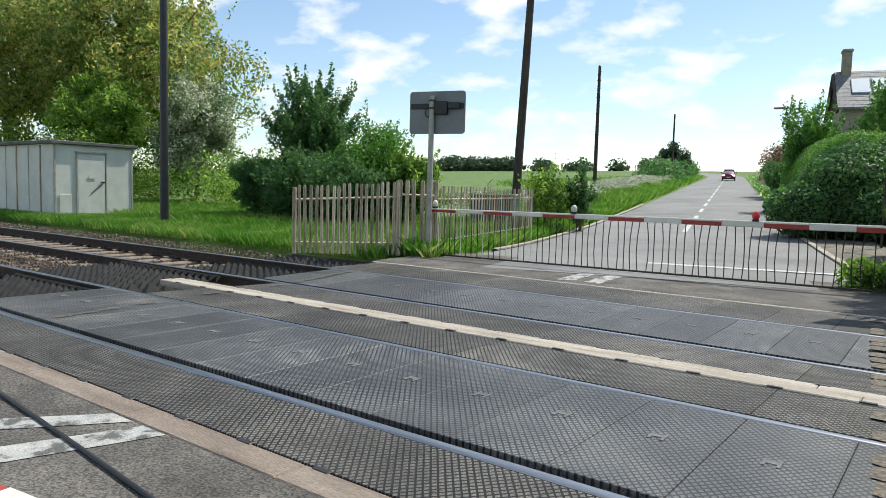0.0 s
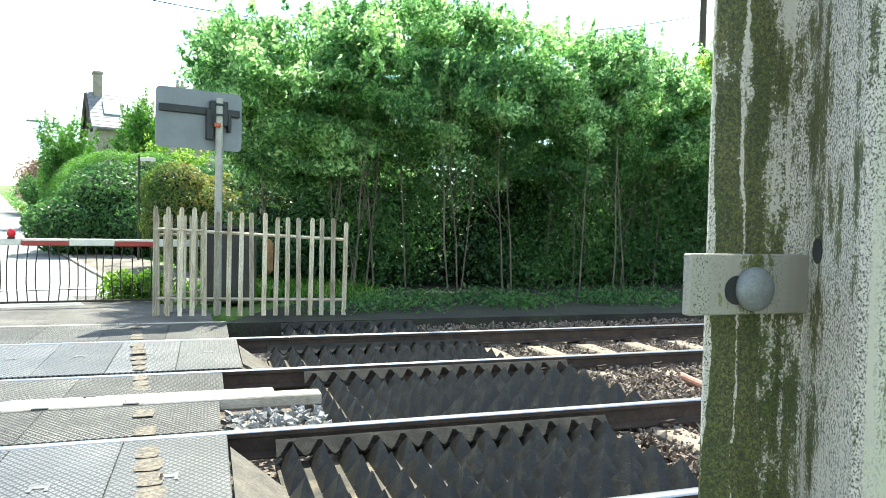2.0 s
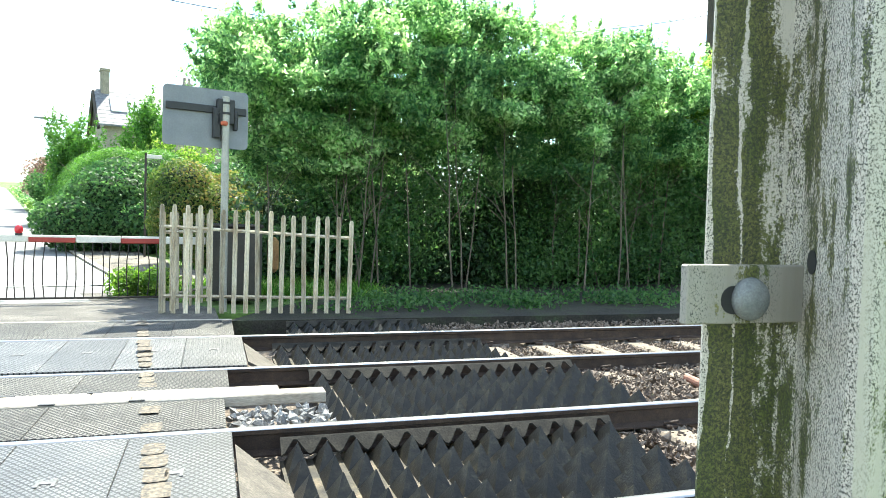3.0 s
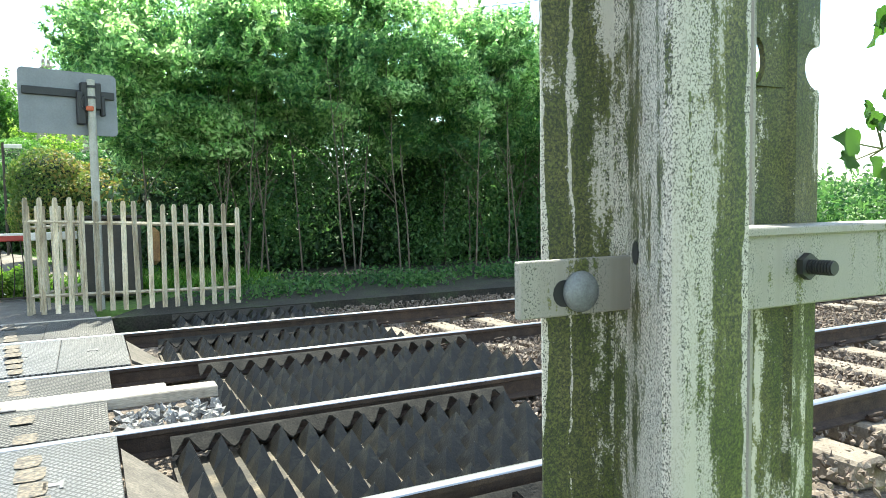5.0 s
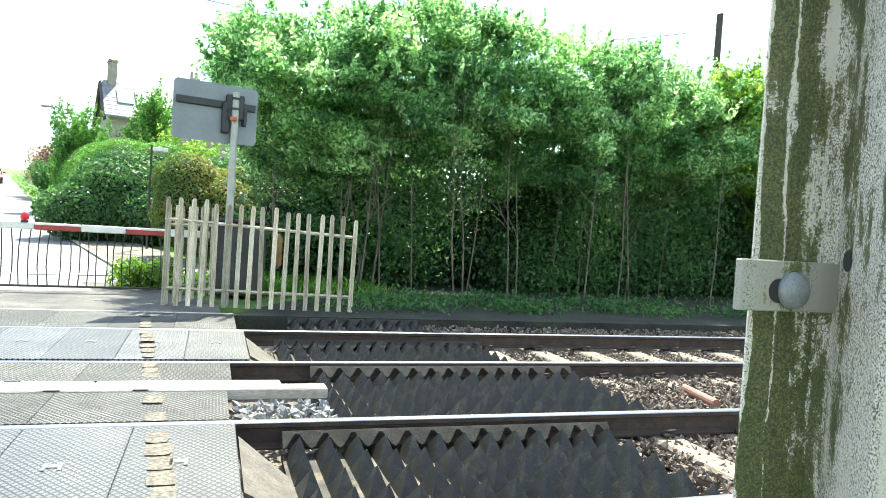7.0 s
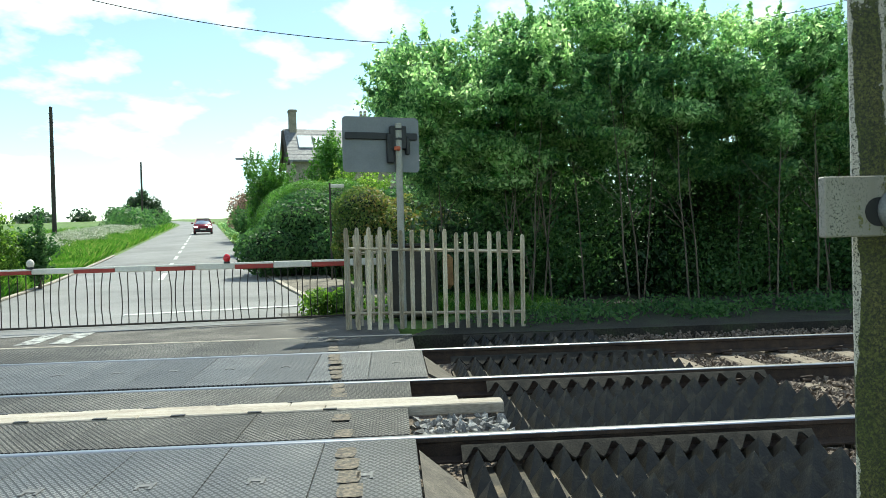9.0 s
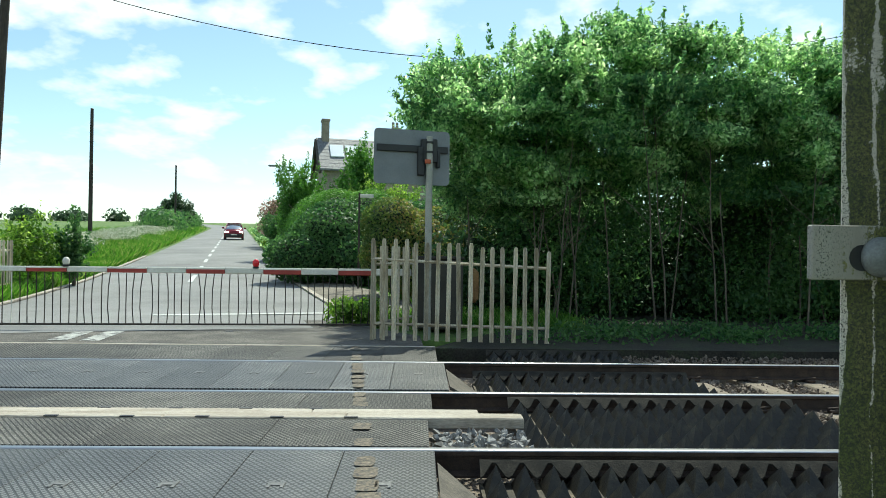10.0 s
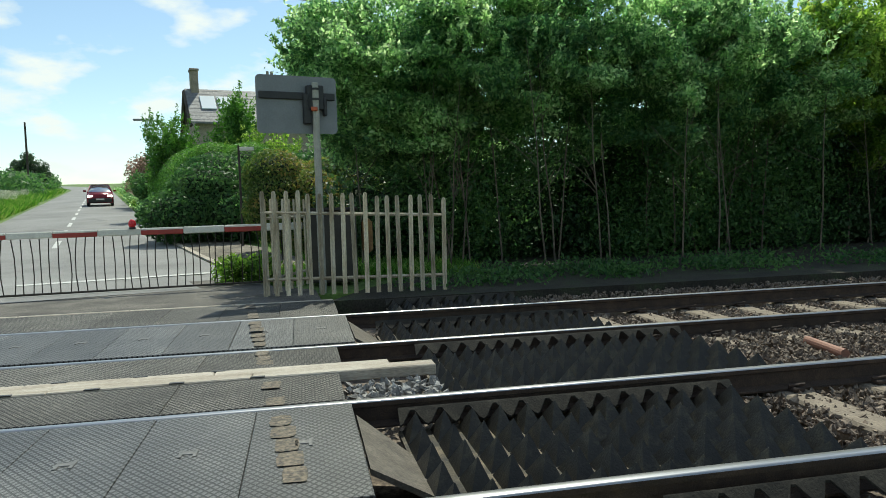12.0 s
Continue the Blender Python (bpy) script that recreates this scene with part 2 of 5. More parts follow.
M_LEAFH = leaf_mat("hedge_bronze_tips", (0.06, 0.11, 0.025), (0.15, 0.19, 0.05), (0.22, 0.18, 0.06), 0.4)
M_LEAFG = leaf_mat("clipped_leaves", (0.05, 0.13, 0.025), (0.13, 0.27, 0.05), None, 0.3)
M_LEAFY = leaf_mat("leaves_lime", (0.07, 0.14, 0.025), (0.2, 0.31, 0.06), (0.33, 0.42, 0.11), 0.45)
M_BLOSSOM = leaf_mat("blossom", (0.08, 0.13, 0.05), (0.42, 0.42, 0.34), (0.6, 0.58, 0.5))
M_BLOSSL = leaf_mat("blossom_leaves", (0.09, 0.14, 0.06), (0.28, 0.32, 0.2), (0.62, 0.6, 0.52), 0.4)
M_PINK = leaf_mat("pink_blossom", (0.1, 0.09, 0.05), (0.3, 0.2, 0.16), (0.5, 0.36, 0.32))
M_FAR = leaf_mat("far_wood", (0.03, 0.055, 0.03), (0.06, 0.1, 0.045), None, 0.25)
M_WALLST = mat("house_stone", [(0.22, 0.19, 0.15), (0.34, 0.3, 0.24)], 0.9, 3, 0, 0.4, 20, 0.25)
M_SLATE = mat("slate", [(0.09, 0.09, 0.1), (0.16, 0.16, 0.17), (0.25, 0.25, 0.25)], 0.6, 5, 0, 0.3, 18, 0.3)
M_SHED = mat("pale_green_shed", [(0.52, 0.53, 0.48), (0.64, 0.65, 0.6)], 0.6, 2, 0, 0.1, 30, 0.08)
# opaque white: the sky's reflection in the skylights is put into the colour
M_GLASS = plain("sky_white_glass", (0.82, 0.85, 0.87), 0.2)


def algae_mat(name, heavy, lichen, bare=1.0, across=None):
    """White gloss paint under streaked green algae and black lichen specks; across: growth (0 to 1) at plan x."""
    m = bpy.data.materials.new(name)
    m.use_nodes = True
    n, l = m.node_tree.nodes, m.node_tree.links
    b = n["Principled BSDF"]
    geo = n.new("ShaderNodeNewGeometry")

    def tex(scale, detail, st, rough=0.6):
        mp = n.new("ShaderNodeMapping"); mp.inputs["Scale"].default_value = st
        l.new(geo.outputs["Position"], mp.inputs["Vector"])
        t = n.new("ShaderNodeTexNoise")
        t.inputs["Scale"].default_value, t.inputs["Detail"].default_value, t.inputs["Roughness"].default_value = scale, detail, rough
        l.new(mp.outputs[0], t.inputs["Vector"])
        return t.outputs["Fac"]

    def step(src, lo, hi):
        r = n.new("ShaderNodeMapRange")
        r.inputs["From Min"].default_value, r.inputs["From Max"].default_value = lo, hi
        l.new(src, r.inputs["Value"])
        return r.outputs[0]

    def over(fac, under, colour):
        x = n.new("ShaderNodeMixRGB")
        l.new(fac, x.inputs["Fac"])
        if isinstance(under, tuple):
            x.inputs["Color1"].default_value = (*under, 1)
        else:
            l.new(under, x.inputs["Color1"])
        if isinstance(colour, tuple):
            x.inputs["Color2"].default_value = (*colour, 1)
        else:
            l.new(colour, x.inputs["Color2"])
        return x.outputs[0]

    streak = tex(70, 6, (1, 1, 0.06))
    patch = tex(60, 10, (1, 1, 0.55), 0.74)
    grain = tex(620, 8, (1, 1, 1), 0.7)
    mean = n.new("ShaderNodeMath"); mean.operation = "ADD"
    l.new(streak, mean.inputs[0]); l.new(patch, mean.inputs[1])
    grit = n.new("ShaderNodeMath"); grit.operation = "MULTIPLY_ADD"; grit.inputs[1].default_value = 0.6
    l.new(grain, grit.inputs[0]); l.new(mean.outputs[0], grit.inputs[2])
    growth = grit.outputs[0]
    if across:
        sep = n.new("ShaderNodeSeparateXYZ")
        l.new(geo.outputs["Position"], sep.inputs[0])
        wander = n.new("ShaderNodeMath"); wander.operation = "MULTIPLY_ADD"
        l.new(tex(26, 5, (1, 1, 0.5)), wander.inputs[0]); wander.inputs[1].default_value = 0.016
        l.new(sep.outputs["X"], wander.inputs[2])
        x0, x1 = across[0][0], across[-1][0]
        span = step(wander.outputs[0], x0 + 0.008, x1 + 0.008)
        ramp = n.new("ShaderNodeValToRGB")
        el = ramp.color_ramp.elements
        while len(el) < len(across):
            el.new(0.5)
        for k, (x, g) in enumerate(across):
            el[k].position, el[k].color = (x - x0) / (x1 - x0), (g, g, g, 1)
        l.new(span, ramp.inputs[0])
        lift = n.new("ShaderNodeMath"); lift.operation = "MULTIPLY_ADD"
        l.new(ramp.outputs[0], lift.inputs[0]); lift.inputs[1].default_value = 0.62
        plus = n.new("ShaderNodeMath"); plus.operation = "ADD"; plus.inputs[1].default_value = -0.31
        l.new(grit.outputs[0], lift.inputs[2])
        l.new(lift.outputs[0], plus.inputs[0])
        growth = plus.outputs[0]
    tint = over(step(tex(45, 4, (1, 1, 0.4)), 0.4, 0.62), (0.11, 0.135, 0.028), (0.19, 0.185, 0.055))
    green = over(step(grain, 0.38, 0.62), (0.022, 0.03, 0.007), tint)
    base = over(step(streak, 0.3, 0.7), (0.58 * bare, 0.53 * bare, 0.44 * bare), (0.78 * bare, 0.73 * bare, 0.63 * bare))
    c = over(step(growth, heavy + 0.06, heavy + 0.13), base, green)
    speck = tex(1100, 7, (1, 1, 0.8), 0.8)
    dark = n.new("ShaderNodeMath"); dark.operation = "MULTIPLY"
    l.new(step(speck, 0.56 - 0.06 * lichen, 0.6 - 0.06 * lichen), dark.inputs[0]); l.new(step(streak, 0.5 - 0.2 * lichen, 0.62 - 0.2 * lichen), dark.inputs[1])
    c = over(dark.outputs[0], c, (0.03, 0.032, 0.022))
    l.new(c, b.inputs["Base Color"])
    b.inputs["Roughness"].default_value = 0.6
    bp = n.new("ShaderNodeBump"); bp.inputs["Strength"].default_value, bp.inputs["Distance"].default_value = 0.5, 0.0008
    l.new(grit.outputs[0], bp.inputs["Height"]); l.new(bp.outputs[0], b.inputs["Normal"])
    return m


M_ALGAE = algae_mat("lichen_speckled_white_steel", 1.24, 1.0, 0.85, [(0.9, 0.5), (0.912, 0.28), (0.922, 0.42), (0.936, 0.68)])
M_ALGAE2 = algae_mat("mossy_white_steel", 1.22, 0.75, 0.9, [(0.896, 0.0), (0.8992, 0.1), (0.9, 0.72), (0.911, 0.8), (0.9125, 0.35), (0.914, 0.82), (0.925, 0.7), (0.937, 0.5)])
M_ALGAE3 = algae_mat("half_mossy_white_steel", 1.22, 0.75, 0.72, [(0.906, 0.0), (0.9125, 0.1), (0.914, 0.45), (0.925, 0.48), (0.932, 0.8), (0.945, 0.9), (0.947, 0.2)])
M_MOSS = algae_mat("moss_covered_white_steel", 1.1, 0.8, 0.9)
M_RAILW = algae_mat("dirty_white_steel", 1.36, 0.35, 0.46)

# ---- helpers for shapes ----
def part(name, bm, material, parent=None, label="", smooth=False):
    me = bpy.data.meshes.new(name)
    bm.normal_update()
    bm.to_mesh(me)
    bm.free()
    for m in (material if isinstance(material, (list, tuple)) else [material]):
        me.materials.append(m)
    if smooth:
        for p in me.polygons:
            p.use_smooth = True
    ob = new(name, me)
    if parent:
        ob.parent = parent
    if label:
        tagged(ob, label)
    return ob


def thing(name, m, label, category, group="", kind=""):
    ob = new(name)
    ob.empty_display_size = 0.1
    ob.matrix_basis = m
    return tagged(ob, label, category, group, kind)


def box(bm, x, y, z, sx, sy, sz, rz=0.0, bev=0.0):
    r = bmesh.ops.create_cube(bm, size=1, matrix=Matrix.Translation((x, y, z)) @ Matrix.Rotation(rz, 4, "Z") @ Matrix.Diagonal((sx, sy, sz, 1)))
    if bev:
        es = list({e for v in r["verts"] for e in v.link_edges})
        bmesh.ops.bevel(bm, geom=es, offset=bev, segments=1, affect="EDGES")
    return bm


def tube(bm, a, b, r0, r1, seg=8, caps=True):
    a, b = Vector(a), Vector(b)
    d = b - a
    m = Matrix.Translation((a + b) / 2) @ d.to_track_quat("Z", "Y").to_matrix().to_4x4()
    bmesh.ops.create_cone(bm, cap_ends=caps, segments=seg, radius1=r0, radius2=r1, depth=d.length, matrix=m)
    return bm


def cable(pts, r, seg=6):
    """A round cable through the points, one continuous skin."""
    bm = bmesh.new()
    pts = [Vector(p) for p in pts]
    prev = None
    for i, p in enumerate(pts):
        d = (pts[min(i + 1, len(pts) - 1)] - pts[max(i - 1, 0)]).normalized()
        u = d.orthogonal().normalized() if abs(d.z) > 0.9 else d.cross(Vector((0, 0, 1))).normalized()
        v = d.cross(u)
        ring = [bm.verts.new(p + (u * math.cos(6.2832 * k / seg) + v * math.sin(6.2832 * k / seg)) * r) for k in range(seg)]
        if prev:
            for k in range(seg):
                bm.faces.new((prev[k], prev[(k + 1) % seg], ring[(k + 1) % seg], ring[k]))
        prev = ring
    return bm


def prism(bm, pts, z0, z1):
    """Upright prism over a closed plan outline."""
    lo = [bm.verts.new((x, y, z0)) for x, y in pts]
    hi = [bm.verts.new((x, y, z1)) for x, y in pts]
    k = len(pts)
    bm.faces.new(hi)
    bm.faces.new(lo[::-1])
    for i in range(k):
        bm.faces.new((lo[i], lo[(i + 1) % k], hi[(i + 1) % k], hi[i]))
    return bm


def strip_mesh(name, verts, faces, material, parent=None):
    me = bpy.data.meshes.new(name)
    me.from_pydata(verts, [], faces)
    me.materials.append(material)
    ob = new(name, me)
    if parent:
        ob.parent = parent
    return ob


def rise(x, y):
    """The land: level by the line, then a steady slope up beyond it."""
    s = y - 11.0
    z = 0.0 if s <= 0 else 0.048 * s * s / (s + 5.0)
    if y > 260:
        z0 = 0.048 * 249.0 ** 2 / 254.0
        z = z0 + (y - 260) * 0.004
    return z


ROAD = Vector((-0.2520, 0.9677))
ROAD_0 = Vector((-4.55, 12.0))


def road_at(s, off):
    """Plan point s metres up the road from its start beyond the line, off metres to the side."""
    p = ROAD_0 + ROAD * s + Vector((ROAD.y, -ROAD.x)) * off
    bend = 0.0 if s < 110 else -0.0016 * (s - 110) ** 2
    return Vector((p.x + bend, p.y))


def leaf_cloud(name, clumps, count, size, material, parent=None, seed=1, fill=0.45, stretch=1.0, jitter=0.75, outer=False):
    """Many small folded leaves scattered through ellipsoid clumps (centre, radii), denser near their skins."""
    rng = np.random.default_rng(seed)
    vol = np.array([(r[0] * r[1] * r[2]) ** 0.72 for _, r in clumps])
    pick = rng.choice(len(clumps), count, p=vol / vol.sum())
    c = np.array([k[0] for k in clumps])[pick]
    r = np.array([k[1] for k in clumps])[pick]
    u = rng.normal(size=(count, 3))
    u /= np.linalg.norm(u, axis=1)[:, None]
    rad = fill + (1.06 - fill) * rng.random(count) ** 0.6
    if not outer:
        rad = rad * (1 + np.abs(rng.normal(0, 0.2, count)))
    p = c + u * r * rad[:, None]
    if outer:
        free = np.ones(count, bool)
        for k, (cc, rr) in enumerate(clumps):
            free &= (np.linalg.norm((p - np.array(cc)) / np.array(rr), axis=1) > 0.9) | (pick == k)
        p, u, count = p[free], u[free], int(free.sum())
    n = u + rng.normal(size=(count, 3)) * jitter
    n /= np.linalg.norm(n, axis=1)[:, None]
    a = np.cross(n, rng.normal(size=(count, 3)))
    a /= np.linalg.norm(a, axis=1)[:, None]
    b = np.cross(n, a)
    s = size * (0.6 + 0.8 * rng.random(count))[:, None]
    v = np.empty((count, 4, 3))
    v[:, 0] = p - a * s * stretch
    v[:, 1] = p + b * s * 0.5 + n * s * 0.16
    v[:, 2] = p + a * s * stretch
    v[:, 3] = p - b * s * 0.5 + n * s * 0.16
    me = bpy.data.meshes.new(name)
    me.vertices.add(count * 4)
    me.vertices.foreach_set("co", v.ravel())
    me.loops.add(count * 6)
    idx = (np.arange(count) * 4)[:, None] + np.array([0, 1, 2, 0, 2, 3])
    me.loops.foreach_set("vertex_index", idx.ravel().astype(np.int32))
    me.polygons.add(count * 2)
    me.polygons.foreach_set("loop_start", np.arange(count * 2, dtype=np.int32) * 3)
    me.update(calc_edges=True)
    me.materials.append(material)
    ob = new(name, me)
    if parent:
        ob.parent = parent
    return ob


def blob_clumps(rng, centre, radii, k, part_size=(0.28, 0.5), low=-0.6):
    """Uneven sub-clumps that fill an ellipsoid."""
    out = []
    while len(out) < k:
        u = Vector([rng.uniform(-1, 1) for _ in range(3)])
        if u.length > 1 or u.z < low:
            continue
        u = u * (0.55 + 0.45 * rng.random())
        f = rng.uniform(*part_size)
        out.append((tuple(centre[i] + u[i] * radii[i] for i in range(3)), tuple(radii[i] * f * rng.uniform(0.75, 1.2) for i in range(3))))
    return out


def shoot_clumps(rng, centre, radii, k, length=0.9):
    """Slim leafy shoots that stand out and up from an ellipsoid's skin."""
    out = []
    for _ in range(k):
        u = Vector((rng.gauss(0, 1), rng.gauss(0, 1), abs(rng.gauss(0, 1)) - 0.25)).normalized()
        d = (u + Vector((0, 0, 0.9))).normalized() * length * rng.uniform(0.5, 1.2)
        p = Vector(centre) + Vector((u.x * radii[0], u.y * radii[1], u.z * radii[2])) * 0.92
        for q, r in ((0.15, 0.16), (0.45, 0.12), (0.75, 0.08), (1.0, 0.05)):
            out.append((tuple(p + d * q), (r * length, r * length, 0.17 * length)))
    return out


def limbs(bm, base, top, r, rng, k=7, spread=1.0):
    """A tapered, slightly crooked stem with forking limbs."""
    base, top = Vector(base), Vector(top)
    pts = [base.lerp(top, i / 4) + Vector((rng.uniform(-1, 1), rng.uniform(-1, 1), 0)) * 0.05 * spread * (i > 0) for i in range(5)]
    for i in range(4):
        tube(bm, pts[i], pts[i + 1], r * (1 - 0.2 * i), r * (0.8 - 0.2 * i), 7, False)
    for _ in range(k):
        f = rng.uniform(0.3, 0.95)
        a = base.lerp(top, f)
        d = Vector((rng.uniform(-1, 1), rng.uniform(-1, 1), rng.uniform(0.3, 1.0))) * spread * rng.uniform(0.5, 1.0)
        mid = a + d * 0.55 + Vector((0, 0, 0.08 * spread))
        tube(bm, a, mid, r * 0.42 * (1.1 - f), r * 0.25 * (1.1 - f) + 0.004, 5, False)
        tube(bm, mid, a + d * 1.1 + Vector((rng.uniform(-.2, .2), rng.uniform(-.2, .2), 0.15)) * spread, r * 0.25 * (1.1 - f) + 0.004, 0.005, 5, False)


def tree(name, x, y, z, h, radii, material, label, seed, count=9000, leaf=0.11, trunk_r=0.2, crown_z=0.6, k=22, cat="tree", group="", extra=None, psize=(0.28, 0.5), shoots=0):
    rng = random.Random(seed)
    t = thing(name, pose(x, y, z), label, cat, group)
    bm = bmesh.new()
    limbs(bm, (0, 0, -0.1), (rng.uniform(-.3, .3), rng.uniform(-.3, .3), h * 0.85), trunk_r, rng, 14, radii[0] * 0.8)
    part("trunk", bm, M_TRUNK, t)
    cl = blob_clumps(rng, (0, 0, h * crown_z), radii, k, psize)
    cl += shoot_clumps(rng, (0, 0, h * crown_z), radii, shoots)
    leaf_cloud("crown", cl, count, leaf, material, t, seed)
    if extra:
        leaf_cloud("blossom_spray", [cl[i] for i in range(0, len(cl), 3)], count // 6, leaf * 0.6, extra, t, seed + 1, 0.8)
    return t

# ---- ground, road, track bed ----
def ground_sheet():
    xs = sorted(set([-2500, -1200, -600, -300, -150, -100] + list(np.arange(-80, 81, 4.0)) + [100, 150, 300, 600, 1200, 2500]))
    ys = sorted(set([-1500, -600, -200, -80, -40, -20, -10, -5, -1.2, -0.9, 6.9, 7.3] + list(np.arange(8, 40, 2.0)) + list(np.arange(40, 280, 10.0)) + [300, 340, 400, 600, 1000, 2500]))
    verts, faces = [], []
    for y in ys:
        for x in xs:
            z = rise(x, y) - 0.06
            if -1.0 < y < 7.0:
                z = -0.5
            elif y <= -0.95 and x > 2:
                z = -0.3
            d = abs((Vector((x, y)) - ROAD_0).dot(Vector((ROAD.y, -ROAD.x))))
            if y > 14 and d > 6:
                z += 0.25 * noise.noise(Vector((x * 0.05, y * 0.05, 3)))
            verts.append((x, y, z))
    w = len(xs)
    for j in range(len(ys) - 1):
        for i in range(w - 1):
            faces.append((j * w + i, j * w + i + 1, (j + 1) * w + i + 1, (j + 1) * w + i))
    g = strip_mesh("ground", verts, faces, M_SOIL)
    tagged(g, "rough green grassland sloping gently up from the line", "ground", kind="structure")


def road_sheet():
    verts, faces = [], []
    ss = list(np.arange(-4.5, 60, 1.5)) + list(np.arange(60, 260, 5.0))
    for s in ss:
        for off in (-3.0, -1.0, 1.0, 3.0):
            if s < 8:
                off *= 1.0 + 0.16 * (8 - s) / 12
            p = road_at(s, off)
            verts.append((p.x, p.y, rise(p.x, p.y) + 0.005 - 0.012 * (abs(off) > 2)))
    for j in range(len(ss) - 1):
        for i in range(3):
            faces.append((j * 4 + i, j * 4 + i + 1, (j + 1) * 4 + i + 1, (j + 1) * 4 + i))
    r = strip_mesh("road", verts, faces, M_ROAD)
    tagged(r, "pale grey worn tarmac country road climbing away", "road", kind="structure")
    # centre dashes and edge lines
    for k in range(26):
        s0 = 7.0 + k * 5.2
        bm = bmesh.new()
        vs = []
        for s, o in ((s0, -0.075), (s0, 0.075), (s0 + 2.8, 0.075), (s0 + 2.8, -0.075)):
            p = road_at(s, o)
            vs.append(bm.verts.new((p.x, p.y, rise(p.x, p.y) + 0.012)))
        bm.faces.new(vs)
        part("centre_dash", bm, M_LINE, r)
    for side in (-1, 1):
        bm = bmesh.new()
        prev = None
        for s in np.arange(-1.0 if side < 0 else -2.0, 24, 1.0):
            o0 = side * (3.02 * (1.0 + 0.16 * max(0, 8 - s) / 12))
            row = []
            for o, dz in ((o0, 0.0), (o0, 0.035), (o0 + side * 0.13, 0.035), (o0 + side * 0.13, -0.1)):
                p = road_at(s, o)
                row.append(bm.verts.new((p.x, p.y, rise(p.x, p.y) + dz)))
            if prev:
                for i in range(3):
                    bm.faces.new((prev[i], prev[i + 1], row[i + 1], row[i]))
            prev = row
        tagged(part("kerb", bm, M_BEAM), "weathered concrete roadside kerb", "kerb", kind="structure")
    # stop line beyond the barrier
    bm = bmesh.new()
    a, b = road_at(-1.9, -0.1), road_at(-1.9, 3.2)
    d = (b - a).normalized()
    nrm = Vector((-d.y, d.x)) * 0.13
    bm.faces.new([bm.verts.new((p.x, p.y, 0.012)) for p in (a - nrm, b - nrm, b + nrm, a + nrm)])
    part("stop_line", bm, M_LINE, r)


def footway():
    verts, faces = [], []
    ss = list(np.arange(-3.4, 7.5, 0.8))
    for k, s in enumerate(ss):
        for off in (3.15, 3.9, 4.7 + 0.12 * math.sin(k * 1.7)):
            p = road_at(s, off * (1.0 + 0.13 * max(0, 8 - s) / 12))
            verts.append((p.x, p.y, rise(p.x, p.y) + 0.018))
    for j in range(len(ss) - 1):
        for i in range(2):
            faces.append((j * 3 + i, j * 3 + i + 1, j * 3 + i + 4, j * 3 + i + 3))
    tagged(strip_mesh("footway", verts, faces, mat("gritty_path", [(0.1, 0.088, 0.07), (0.17, 0.15, 0.12), (0.25, 0.22, 0.18)], 0.95, 2.5, 0, 0.8, 60, 0.5)), "worn gritty footway behind the kerb", "footway", kind="structure")


def slab(name, pts, z, depth, material, label, cat):
    bm = prism(bmesh.new(), pts, z - depth, z)
    return tagged(part(name, bm, material), label, cat, kind="structure")


ground_sheet()
road_sheet()
footway()
far_tarmac = slab("crossing_road_far", [(-7.7, 6.28), (0.75, 6.28), (0.7, 7.4), (-0.2, 8.6), (-0.9, 9.6), (-7.6, 9.0), (-7.9, 8.0)], -0.002, 0.3, M_TARMAC, "dark patched tarmac between the line and the barrier", "road")
near_tarmac = slab("crossing_road_near", [(-12, -9), (0.86, -9), (0.86, -0.79), (-9, -0.79)], -0.004, 0.3, M_TARMAC, "coarse cracked grey tarmac at the crossing edge", "road")
bed = slab("track_bed", [(-120, -0.79), (120, -0.79), (120, 7.2), (-120, 7.2)], -0.33, 0.2, M_BALLAST, "brown-grey stone ballast bed under the tracks", "ballast")

slab("lineside_soil", [(0.86, 6.28), (60, 6.28), (60, 15.5), (3.4, 15.5), (2.7, 9.4), (1.4, 7.4)], -0.03, 0.2, M_EARTH, "weedy earth and gravel beside the far rail, darkened for tree shade", "ground")
# painted lines at the crossing
def mark(name, pts, z, material, parent):
    bm = bmesh.new()
    bm.faces.new([bm.verts.new((x, y, z)) for x, y in pts])
    return part(name, bm, material, parent)


for (x0, y0), (x1, y1), w in (((-3.55, -1.55), (-2.95, -0.8), 0.0), ((-2.95, -1.6), (-2.65, -0.8), 0.0)):
    mark("painted_bar", [(x0, y0), (x0 + 0.24, y0), (x1 + 0.2, y1), (x1, y1)], 0.0, M_PAINT, near_tarmac)
for dx in (0.0, 0.42):
    mark("painted_bar", [(-4.15 + dx, 6.45), (-3.9 + dx, 6.45), (-4.05 + dx, 7.75), (-4.3 + dx, 7.75)], 0.004, M_PAINT, far_tarmac)

# ---- rails ----
RAILS = [("r1", 0.0, 0.0), ("r2", 1.505, 0.0), ("r3", 3.435, -0.035), ("r4", 4.94, 0.0)]


